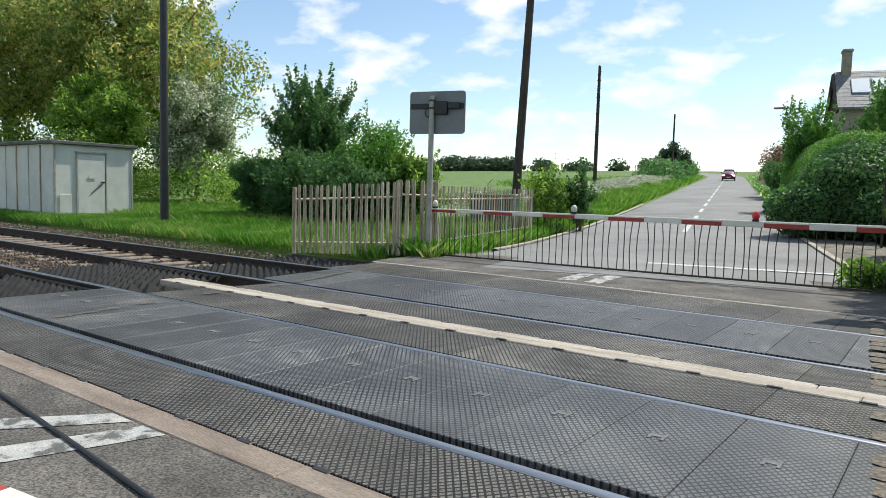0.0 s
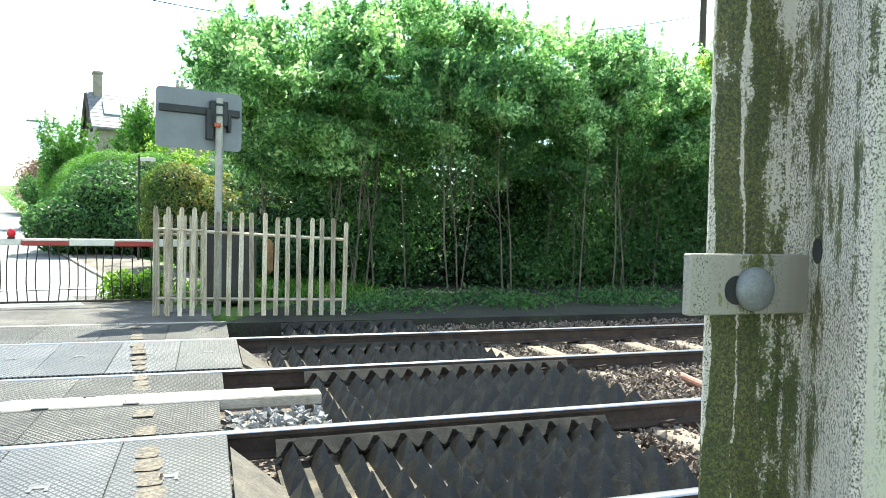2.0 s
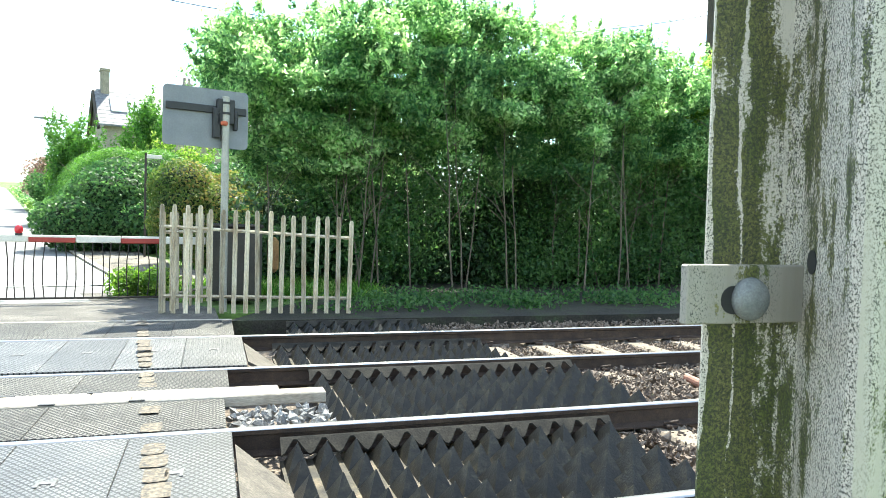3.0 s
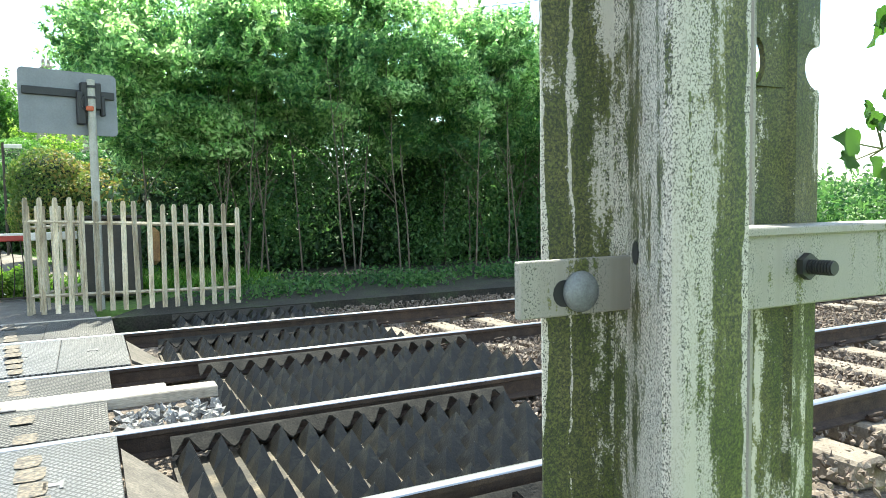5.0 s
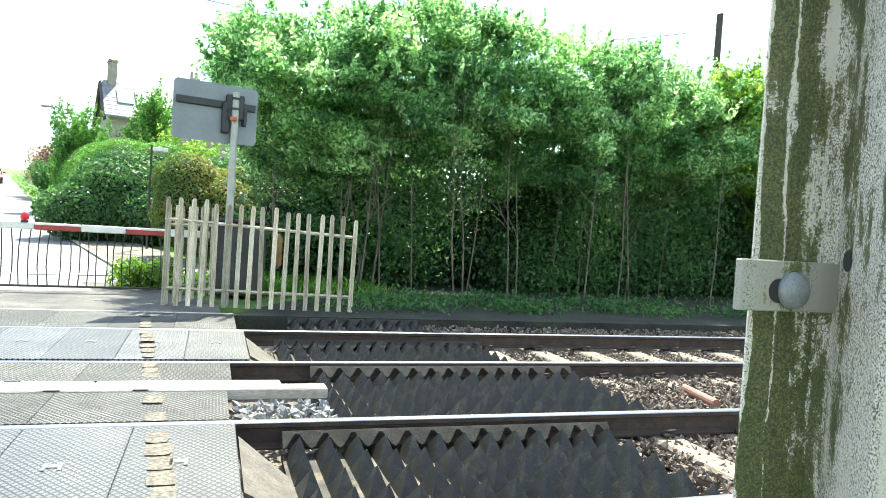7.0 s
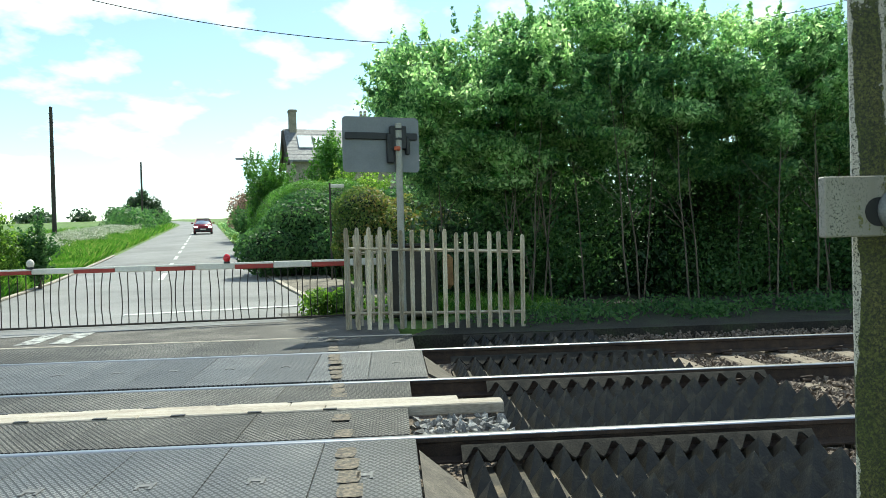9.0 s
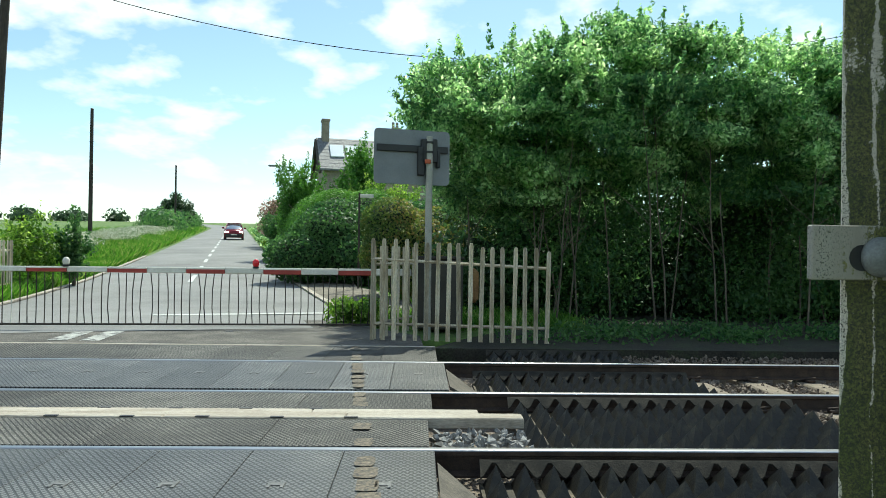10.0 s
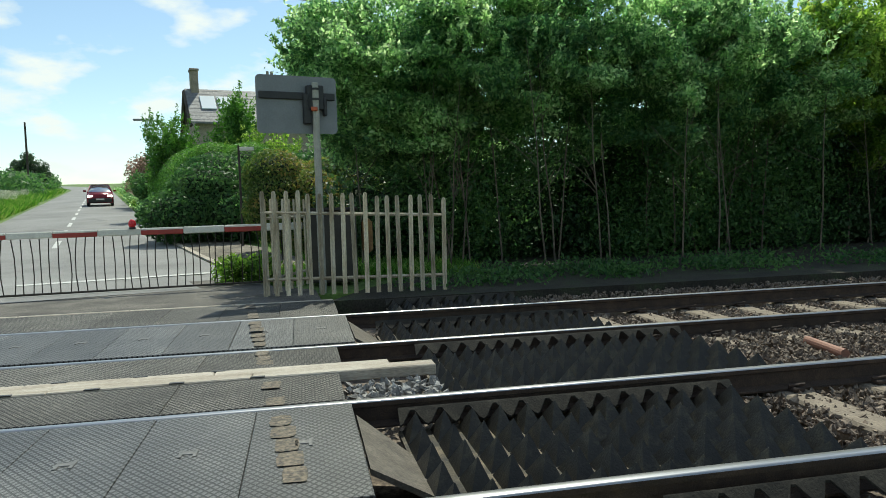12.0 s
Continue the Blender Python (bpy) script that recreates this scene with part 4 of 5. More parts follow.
barrier((0.56, 8.61), (-7.7, 7.93), 0.885, "lowered red and white barrier boom with a hanging rod skirt", [(0.3, False), (0.645, True), (0.985, True)])
def barrier_machine(x, y):
    t = thing("barrier_machine", pose(x, y, 0), "dark brown steel barrier machine cabinet behind the fence", "barrier machine")
    bm = bmesh.new(); box(bm, 0, 0, 0.55, 0.75, 0.55, 1.1, 0, 0.03)
    part("cabinet", bm, mat("machine_brown", [(0.028, 0.025, 0.02), (0.06, 0.052, 0.04)], 0.6, 3, 0, 0.1, 40, 0.15), t)
    bm = bmesh.new(); box(bm, 0, 0, 1.13, 0.8, 0.6, 0.06, 0, 0.02)
    part("lid", bm, M_ROD, t)
    bm = bmesh.new(); box(bm, 0.55, -0.05, 0.7, 0.16, 0.35, 0.55, 0, 0.06)
    part("counterweight", bm, mat("rust_orange", [(0.16, 0.08, 0.03), (0.3, 0.17, 0.06)], 0.8, 6), t, "rust-orange counterweight")


barrier_machine(1.0, 8.45)

# ---- the fence beside the camera ----
def near_fence():
    t = thing("palisade_fence", pose(0, 0, 0), "white steel palisade fence streaked with green algae", "fence", "palisade fences")
    # end pale: flange, raised fold with a slot for the rail, flange
    th = 0.0022
    line = [(0.898, -2.425), (0.916, -2.4315), (0.934, -2.437), (0.9335, -2.448), (0.906, -2.4995), (0.9065, -2.504), (0.9115, -2.506), (0.948, -2.507)]
    SL0, SL1 = 1.1795, 1.2145

    def fold(line, z0, z1, bm, back=th):
        f = [Vector((x, y)) for x, y in line]
        b = []
        for i, p in enumerate(f):
            d = (f[min(i + 1, len(f) - 1)] - f[max(i - 1, 0)]).normalized()
            b.append(p + Vector((-d.y, d.x)) * back)
        pts = [tuple(p) for p in f] + [tuple(p) for p in b[::-1]]
        prism(bm, pts, z0, z1)

    bm = bmesh.new()
    fold(line, -0.1, 1.62, bm)
    first = part("pale", bm, [M_ALGAE2, M_ALGAE, M_ALGAE3], t, "white folded pale streaked with algae and lichen")
    for p in first.data.polygons:
        c = p.center
        p.material_index = 2 if c.x > 0.9075 and c.y < -2.5 else (1 if c.y < -2.438 else 0)
    # angle rail with its tongue
    bm = bmesh.new()
    box(bm, 0.902, -2.4495, 1.1965, 0.07, 0.005, 0.0265, 0, 0.0006)
    part("rail_tongue", bm, M_RAILW, t, "white flat bar end through the slot")
    bm = bmesh.new()
    x0, x1 = 0.937, 2.9
    box(bm, (x0 + x1) / 2, -2.4495, 1.1972, x1 - x0, 0.005, 0.0435, 0, 0.0008)
    box(bm, (x0 + x1) / 2, -2.438, 1.2185, x1 - x0, 0.035, 0.005, 0, 0.0008)
    part("angle_rail", bm, M_RAILW, t, "white steel angle rail")
    # the fold is not cut here: a black disc paints the slot's shadow
    for z, r in ((1.2118, 0.0056),):
        bm = bmesh.new()
        c = Vector((0.9265, -2.4615, z))
        n = Vector((-0.882, 0.471, 0))
        tube(bm, c - n * 0.002, c + n * 0.0006, r, r, 18)
        part("slot_shadow", bm, M_BLACK, t)
    # dome bolt on the tongue and threaded bolt on the rail
    m_bolt = mat("grey_bolt", [(0.16, 0.17, 0.17), (0.24, 0.25, 0.25)], 0.55, 150, 0.3, 0.15, 900, 0.15)
    bm = bmesh.new()
    bmesh.ops.create_uvsphere(bm, u_segments=28, v_segments=14, radius=0.0098, matrix=Matrix.Translation((0.9, -2.4535, 1.1945)) @ Matrix.Diagonal((1, 0.55, 1, 1)))
    part("dome_bolt", bm, m_bolt, t, "dull grey domed bolt head", smooth=True)
    # black disc on the tongue paints the shade of the bolt's slot
    bm = bmesh.new()
    tube(bm, (0.8915, -2.4518, 1.194), (0.8915, -2.4526, 1.194), 0.0064, 0.0064, 16)
    part("bolt_slot_shade", bm, M_BLACK, t)
    m_thread = plain("dark_thread", (0.05, 0.05, 0.05), 0.5, 0.4)
    bm = bmesh.new()
    tube(bm, (1.062, -2.4515, 1.1976), (1.062, -2.456, 1.1976), 0.0078, 0.0078, 6)
    for k in range(8):
        y = -2.456 - 0.0018 * k
        tube(bm, (1.062, y, 1.1976), (1.062, y - 0.0009, 1.1976), 0.0044, 0.0044, 14)
        tube(bm, (1.062, y - 0.0009, 1.1976), (1.062, y - 0.0018, 1.1976), 0.0037, 0.0037, 14)
    part("threaded_bolt", bm, m_thread, t, "dark threaded bolt end")
    # further pales behind the rail, each with side notches
    bm = bmesh.new()
    w = 0.066
    prof = [(-w / 2, 0.004), (-0.004, 0.0), (0.0, -0.004), (0.004, 0.0), (w / 2, 0.004)]
    for z0, z1, a, b in ((-0.1, 1.298, 0, 0), (1.328, 1.64, 0, 0)):
        pts = prof + [(x, y + 0.003) for x, y in prof[::-1]]
        prism(bm, pts, z0, z1)
    # around the hole: the strip left beside the notch
    k = 26
    for i in range(k):
        z0, z1 = 1.298 + 0.03 * i / k, 1.298 + 0.03 * (i + 1) / k
        zc = (z0 + z1) / 2 - 1.313
        r = math.sqrt(max(0, 0.0145 ** 2 - zc * zc))
        xr = w / 2 - 0.001 - r
        xl = -w / 2 + 0.6 * r
        prism(bm, [(xl, 0.0), (-0.004, 0.0), (0.0, -0.004), (0.004, 0.0), (xr, 0.003), (xr, 0.006), (0.0, 0.0), (xl, 0.004)], z0, z1)
    first = part("pale", bm, M_MOSS, t, "mossy white pale with bolt holes")
    first.location = (1.094, -2.418, 0.008)
    for i in range(1, 9):
        o = new("pale", first.data)
        o.parent = t
        o.location = (1.094 + 0.165 * i, -2.418, 0.008 + 0.01 * (i % 2))
    # bright folded edges of the pales
    for i in range(9):
        bm = bmesh.new()
        box(bm, 1.0605 + 0.165 * i, -2.4135, 0.76, 0.0025, 0.009, 1.72)
        part("edge_flange", bm, M_RAILW, t)


near_fence()


def bramble():
    t = thing("bramble_sprig", pose(1.162, -2.436, 1.228) @ Matrix.Scale(0.95, 4), "young green bramble sprig growing between the pales", "plant")
    bm = bmesh.new()
    pts = [Vector(p) for p in ((0.10, 0.02, 0.02), (0.07, 0.0, 0.06), (0.03, -0.01, 0.09), (0.012, -0.015, 0.115), (-0.012, -0.02, 0.135))]
    for a, b in zip(pts, pts[1:]):
        tube(bm, a, b, 0.0014, 0.0011, 6)
    tube(bm, pts[1], (0.0, -0.02, 0.055), 0.0012, 0.0008, 6)
    tube(bm, (0.0, -0.02, 0.055), (-0.035, -0.02, 0.04), 0.0009, 0.0006, 6)
    m_st = plain("bramble_stem", (0.09, 0.1, 0.03), 0.6)
    part("stem", bm, m_st, t)
    rng = random.Random(8)
    m_l = leaf_mat("bramble_leaf", (0.025, 0.065, 0.015), (0.075, 0.15, 0.03), None, 0.4)
    spots = [(-0.03, 0.13, 50), (-0.012, 0.142, 5), (0.01, 0.13, -30), (0.02, 0.115, 160), (-0.004, 0.1, 200), (-0.03, 0.09, 210), (-0.012, 0.083, 250), (0.02, 0.09, 300), (0.035, 0.1, 20), (0.006, 0.06, 270), (0.03, 0.07, 330), (-0.04, 0.05, 150), (-0.036, 0.035, 260), (-0.02, 0.03, 320), (-0.05, 0.03, 200), (0.05, 0.05, 10), (0.06, 0.085, 80), (-0.045, 0.12, 120), (-0.03, 0.15, 80), (-0.055, 0.1, 160), (0.0, 0.12, 40), (-0.045, 0.075, 230), (0.015, 0.145, 60), (-0.06, 0.045, 170), (-0.02, 0.055, 300)]
    nodes = [a.lerp(b, f) for a, b in zip(pts, pts[1:]) for f in (0.0, 0.35, 0.7)] + [pts[-1]] + [pts[1].lerp(Vector((0.0, -0.02, 0.055)), f) for f in (0.3, 0.65, 1.0)] + [Vector((0.0, -0.02, 0.055)).lerp(Vector((-0.035, -0.02, 0.04)), f) for f in (0.3, 0.6, 1.0)]
    for u, v, a in spots:
        ly = rng.uniform(-0.025, 0.0)
        near = min(nodes, key=lambda q: (q - Vector((u, ly, v))).length)
        away = Vector((u, ly, v)) - near
        if away.length > 0.016:
            u, ly, v = near + away * (0.016 / away.length)
        a = math.degrees(math.atan2(away.z, away.x)) + rng.uniform(-35, 35)
        bm = bmesh.new()
        L = rng.uniform(0.017, 0.026)
        rim, n = [], 14
        for k in range(n + 1):
            f = k / n
            wd = 0.34 * L * math.sin(math.pi * f ** 0.72) * (1 + (0.1 if k % 2 else -0.06))
            rim.append((f * L, wd))
        mid = [bm.verts.new((x, 0, 0.0)) for x, _ in rim]
        for s in (1, -1):
            e = [bm.verts.new((x, s * y, 0.14 * y + 0.002 * math.sin(x * 400))) for x, y in rim]
            for k in range(n):
                q = (mid[k], mid[k + 1], e[k + 1], e[k]) if s > 0 else (mid[k + 1], mid[k], e[k], e[k + 1])
                bm.faces.new(q)
        bmesh.ops.remove_doubles(bm, verts=bm.verts, dist=1e-5)
        o = part("leaf", bm, m_l, t, smooth=True)
        part("leaf_stalk", tube(bmesh.new(), near, (u, ly, v), 0.0007, 0.0005, 5), m_st, t)
        o.matrix_basis = pose(u, ly, v, 90 + rng.uniform(-35, 35), rng.uniform(-30, 30), 0) @ pose(0, 0, 0, 0, 0, a)


bramble()

# near boom tip and the dark cable on the tarmac
t_near = thing("barrier_boom", pose(0.11, -2.33, 0), "lowered red and white barrier boom tip beside the fence", "level crossing barrier", "crossing barriers")
for i, (x0, x1) in enumerate(((0.0, -0.29), (-0.29, -1.0), (-1.0, -1.6), (-1.6, -2.2))):
    bm = bmesh.new()
    box(bm, (x0 + x1) / 2, 0, 0.86, abs(x1 - x0), 0.05, 0.08, 0, 0.015)
    part("boom_section", bm, M_WHITE if i % 2 == 0 else M_RED, t_near)
t_near.rotation_euler = (0, 0, radians(8))
bm = cable([(-9.5 + k * 0.46, -1.05 - 0.094 * (k * 0.46 - 5.75) + 0.004 * math.sin(k), 0.009) for k in range(24)], 0.011)
tagged(part("road_cable", bm, M_BLACK), "thin black cable lying across the tarmac", "cable")

# ---- poles, wire, lamp ----
def pole(x, y, z, h, r0, r1, lean, label, material=M_POLE, arms=0):
    t = thing("telegraph_pole", pose(x, y, z, lean[0], lean[1], 0), label, "pole", "poles")
    bm = bmesh.new()
    tube(bm, (0, 0, -0.3), (0, 0, h), r0, r1, 12)
    part("shaft", bm, material, t)
    for k in range(arms):
        bm = bmesh.new()
        tube(bm, (-0.16, 0, h - 0.4 - 0.6 * k), (0.16, 0, h - 0.4 - 0.6 * k), 0.015, 0.015, 6)
        part("step_iron", bm, M_BLACK, t)
    bm = bmesh.new()
    tube(bm, (0, 0, h), (0, 0, h + 0.05), r1 * 1.2, r1 * 0.8, 10)
    part("cap", bm, M_BLACK, t)
    return t


pole(-19.0, 9.2, 0.0, 13.5, 0.125, 0.1, (0, 0), "tall black steel mast in trackside grass", M_BLACK)
pole(-12.4, 18.8, rise(0, 18.8), 9.6, 0.16, 0.12, (0, 2.6), "leaning dark wooden telegraph pole behind the fence", arms=2)
pole(-21.4, 44.7, rise(0, 44.7), 9.2, 0.15, 0.1, (0, 0), "dark wooden telegraph pole in a field", arms=4)
pole(-30.5, 87.2, rise(0, 87.2), 8.6, 0.15, 0.1, (0, 0), "dark wooden telegraph pole far up the road")
pole(17.2, 18.0, rise(0, 18), 9.2, 0.14, 0.11, (0, 0), "wooden telegraph pole behind the trees", arms=2)
pa, pb = Vector((-11.97, 18.8, 9.75)), Vector((17.2, 18.0, 8.9))
bm = cable([pa.lerp(pb, k / 40) - Vector((0, 0, 2.2 * 4 * k / 40 * (1 - k / 40))) for k in range(41)], 0.012)
tagged(part("overhead_wire", bm, M_BLACK), "black overhead wire sagging between two poles", "wire")


def street_lamp(x, y, z):
    t = thing("street_lamp", pose(x, y, z), "slim grey street lamp with a swan neck", "street lamp")
    bm = bmesh.new()
    tube(bm, (0, 0, -0.2), (0, 0, 4.6), 0.06, 0.04, 10)
    part("column", bm, M_GALV, t)
    bm = bmesh.new()
    tube(bm, (0, 0, 4.55), (-0.35, 0, 4.95), 0.03, 0.03, 8)
    tube(bm, (-0.35, 0, 4.95), (-1.0, 0, 5.0), 0.03, 0.03, 8)
    part("arm", bm, M_GALV, t)
    bm = bmesh.new()
    box(bm, -1.2, 0, 5.0, 0.5, 0.18, 0.1, 0, 0.03)
    part("lantern", bm, M_GREYB, t)


street_lamp(-6.4, 36.6, rise(0, 36.6))

# ---- shed ----
def shed():
    t = thing("trackside_shed", pose(-24, 8.2, 0), "pale green panelled trackside hut with a flat roof", "shed")
    bm = bmesh.new()
    box(bm, -4.0, 1.38, 1.25, 8.0, 2.75, 2.5, 0, 0.01)
    part("wall", bm, M_SHED, t)
    bm = bmesh.new()
    box(bm, -4.0, 1.38, 2.56, 8.3, 3.05, 0.12, 0, 0.02)
    part("roof", bm, mat("roof_felt", [(0.08, 0.08, 0.075), (0.14, 0.14, 0.13)], 0.9, 3), t, "dark flat felt roof")
    for k in range(9):
        bm = bmesh.new()
        box(bm, -0.05 - k * 0.95, -0.012, 1.25, 0.07, 0.03, 2.44, 0, 0.008)
        part("panel_joint", bm, M_WOODF if k % 2 else M_SHED, t)
    for y in (0.02, 2.72):
        bm = bmesh.new()
        box(bm, 0.015, y, 1.25, 0.03, 0.07, 2.46, 0, 0.008)
        part("corner_trim", bm, M_GALV, t)
    bm = bmesh.new()
    box(bm, 0.02, 1.25, 1.15, 0.04, 0.95, 2.05, 0, 0.01)
    d = part("door", bm, M_SHED, t)
    for y0, sy, z, sz in ((0.74, 0.05, 1.17, 2.15), (1.76, 0.05, 1.17, 2.15)):
        bm = bmesh.new()
        box(bm, 0.03, y0, z, 0.05, sy, sz, 0, 0.008)
        part("door_frame", bm, M_GALV, d)
    bm = bmesh.new()
    box(bm, 0.03, 1.25, 2.26, 0.06, 1.1, 0.06, 0, 0.008)
    part("door_frame", bm, M_GALV, d)
    bm = bmesh.new()
    box(bm, 0.06, 1.62, 1.25, 0.04, 0.14, 0.05, 0, 0.01)
    tube(bm, (0.06, 1.2, 0.85), (0.06, 1.62, 1.2), 0.012, 0.012, 6)
    part("handle", bm, M_BLACK, d)
    bm = bmesh.new()
    box(bm, 0.06, 1.25, 1.42, 0.012, 0.26, 0.1)
    part("notice", bm, M_WHITE, d)
    bm = bmesh.new()
    box(bm, 0.025, 0.35, 0.45, 0.03, 0.4, 0.7, 0, 0.008)
    part("hatch", bm, M_SHED, t)


shed()
bm = bmesh.new()
box(bm, 0, 0, 0.5, 1.5, 0.7, 1.0, 0, 0.03)
rb = thing("relay_cabinet", pose(-12.2, 17.2, rise(0, 17.2), 0, 0, 10), "dull green steel relay cabinet behind the fence", "cabinet")
part("body", bm, mat("cabinet_green", [(0.08, 0.11, 0.1), (0.13, 0.16, 0.15)], 0.6, 3), rb)
bm = bmesh.new()
box(bm, 0, 0, 1.03, 1.6, 0.8, 0.08, 0, 0.03)
part("lid", bm, M_GALV, rb)

# ---- house ----
def house():
    hx, hy = -5.6, 43.0
    hz = rise(hx, hy)
    t = thing("house", pose(hx, hy, hz, 0, 0, 14), "stone cottage with a slate roof, skylights and tall chimneys", "house")
    L, D, E, R = 12.0, 5.0, 5.5, 7.6
    bm = bmesh.new()
    pts = [(0, 0, 0), (0, D, 0), (0, D, E), (0, D / 2, R), (0, 0, E)]
    a = [bm.verts.new(p) for p in pts]
    b = [bm.verts.new((L, y, z)) for _, y, z in pts]
    bm.faces.new(a)
    bm.faces.new(b[::-1])
    for i in range(5):
        if i not in (2, 3):
            bm.faces.new((a[i], b[i], b[(i + 1) % 5], a[(i + 1) % 5]))
    part("wall", bm, M_WALLST, t)
    for s in (0, 1):
        bm = bmesh.new()
        y0, y1 = (-0.35, D / 2) if s == 0 else (D + 0.35, D / 2)
        z0 = E - 0.28
        q = [(-0.3, y0, z0), (L + 0.3, y0, z0), (L + 0.3, y1, R + 0.05), (-0.3, y1, R + 0.05)]
        A = [bm.verts.new(p) for p in q]
        B = [bm.verts.new((x, y, z + 0.12)) for x, y, z in q]
        bm.faces.new(B)
        bm.faces.new(A[::-1])
        for i in range(4):
            bm.faces.new((A[i], A[(i + 1) % 4], B[(i + 1) % 4], B[i]))
        roof = part("roof", bm, M_SLATE, t)
        if s == 0:
            sl = math.atan2(R - E + 0.33, D / 2 + 0.35)
            for x in (0.95, 2.0, 6.6):
                bm = bmesh.new()
                box(bm, 0, 0, 0.03, 0.92, 1.45, 0.08, 0, 0.02)
                o = part("skylight", bm, M_GLASS, roof, "bright roof skylight")
                o.matrix_basis = Matrix.Translation((x, 1.25, z0 + (R + 0.05 - z0) * (1.25 - y0) / (y1 - y0) + 0.13)) @ Matrix.Rotation(sl, 4, "X")
            for k in range(9):
                f = (k + 0.5) / 9
                bm = bmesh.new()
                box(bm, L / 2, y0 + (y1 - y0) * f, z0 + (R + 0.05 - z0) * f + 0.118, L + 0.55, 0.02, 0.012)
                part("slate_course", bm, M_SLATE, roof)
    for x, top in ((0.3, 9.05), (5.2, 8.75)):
        bm = bmesh.new()
        box(bm, x, D / 2, (top + R - 1) / 2, 0.48, 0.7, top - R + 1, 0, 0.02)
        c = part("chimney", bm, M_WALLST, t)
        bm = bmesh.new()
        box(bm, x, D / 2, top - 0.1, 0.58, 0.84, 0.14, 0, 0.02)
        part("chimney_cap", bm, M_WALLST, c)
        if x > 1:
            bm = bmesh.new()
            for dx in (-0.14, 0.14):
                tube(bm, (x + dx, D / 2, top), (x + dx, D / 2, top + 0.4), 0.11, 0.09, 10)
            part("chimney_pot", bm, M_WALLST, c)
    for x, z in ((2.5, 1.6), (6.0, 1.6), (9.5, 1.6), (2.5, 3.5), (9.5, 3.5)):
        bm = bmesh.new()
        box(bm, x, -0.02, z, 1.0, 0.06, 1.2, 0, 0.01)
        w = part("window", bm, M_WHITE, t)
        bm = bmesh.new()
        box(bm, x, -0.05, z, 0.85, 0.02, 1.05)
        part("pane", bm, plain("window_glass", (0.03, 0.04, 0.05), 0.05), w)
    for y0 in (0.5, 1.0):
        bm = bmesh.new()
        a = Vector((-0.33, -0.4, E - 0.45)) if y0 == 0.5 else Vector((-0.33, D + 0.4, E - 0.45))
        b = Vector((-0.33, D / 2, R + 0.02))
        tube(bm, a, b, 0.12, 0.12, 4)
        part("bargeboard", bm, M_POLE, t)


house()

# ---- vegetation ----
def hedge_bank(name, label, clumps, count, leaf, material, seed, x, y, z, stems=True, cat="hedge", fill=0.7, jitter=0.75, core=0.0):
    t = thing(name, pose(x, y, z), label, cat)
    rng = random.Random(seed)
    if stems:
        bm = bmesh.new()
        c, r = clumps[0]
        limbs(bm, (c[0], c[1], rise(c[0] + x, c[1] + y) - z - 0.1 if abs(x) < 0.01 else -0.1), c, 0.06, rng, 10, r[0] * 1.2)
        part("stem", bm, M_TRUNK, t)
    # solid dark hull added inside the leaves to block light through the hedge
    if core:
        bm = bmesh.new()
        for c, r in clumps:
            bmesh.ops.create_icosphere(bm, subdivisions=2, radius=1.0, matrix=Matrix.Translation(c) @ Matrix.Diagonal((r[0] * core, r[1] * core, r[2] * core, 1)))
        part("light_block_core", bm, M_CORE, t, "solid dark core standing in for twigs, blocks light through the hedge")
    leaf_cloud("foliage", clumps, count, leaf, material, t, seed, fill, 1.0, jitter, core > 0)
    return t


# the tall screen of trees beyond the far track
rngt = random.Random(21)
for k, (x, y, h, rx) in enumerate(((2.35, 10.3, 5.35, 1.8), (4.5, 10.1, 5.75, 2.1), (7.0, 10.3, 5.6, 2.1), (9.6, 10.4, 5.5, 2.2), (12.4, 10.6, 5.5, 2.2), (15.0, 10.8, 5.2, 2.0))):
    t = thing("hawthorn_tree", pose(x, y, 0), "leafy green many-stemmed tree in the lineside screen", "tree", "lineside trees")
    for j in range(6):
        bm = bmesh.new()
        bx, by = rngt.uniform(-rx * 0.6, rx * 0.6), rngt.uniform(-1.5, 0.6)
        limbs(bm, (bx, by, -0.1), (bx * 1.3 + rngt.uniform(-.5, .5), by + rngt.uniform(-.4, .3), h * 0.72), 0.018, rngt, 7, 0.7)
        part("stem", bm, M_TRUNK, t, "slender grey-brown stem")
    cl = []
    while len(cl) < 165:
        u = Vector((rngt.gauss(0, 1), rngt.gauss(0, 1), rngt.gauss(0, 1))).normalized() * rngt.uniform(0.3, 1.0) ** 0.6
        q = 0.86 + 0.28 * noise.noise(Vector((u.x * 1.6 + 7 * k, u.y * 1.6, u.z * 1.6)))
        z = h * 0.66 + u.z * h * 0.34 * q
        # open between the stems under the canopy, whose front overhangs
        if z < 2.7 and k > 1 and rngt.random() < 0.3:
            continue
        cl.append(((u.x * rx * 1.25 * q, u.y * 1.9 * q + max(0.0, 3.0 - z) * 0.5, z), (rngt.uniform(0.24, 0.5), rngt.uniform(0.24, 0.5), rngt.uniform(0.1, 0.24))))
    # leafy shoots along the top
    cl += shoot_clumps(rngt, (0, 0, h * 0.66), (rx * 1.22, 1.85, h * 0.31), 110, 0.42)
    leaf_cloud("crown", cl, 92000 if x < 10 else 70000, 0.042 if x < 10 else 0.05, M_LEAF if k < 4 else M_LEAFY, t, 40 + k, 0.2, 1.15)
# thicket leaves coloured darker to put the shade under the canopy into them
M_SHADE = leaf_mat("shade_darkened_leaves", (0.02, 0.05, 0.02), (0.05, 0.095, 0.035), None, 0.25)
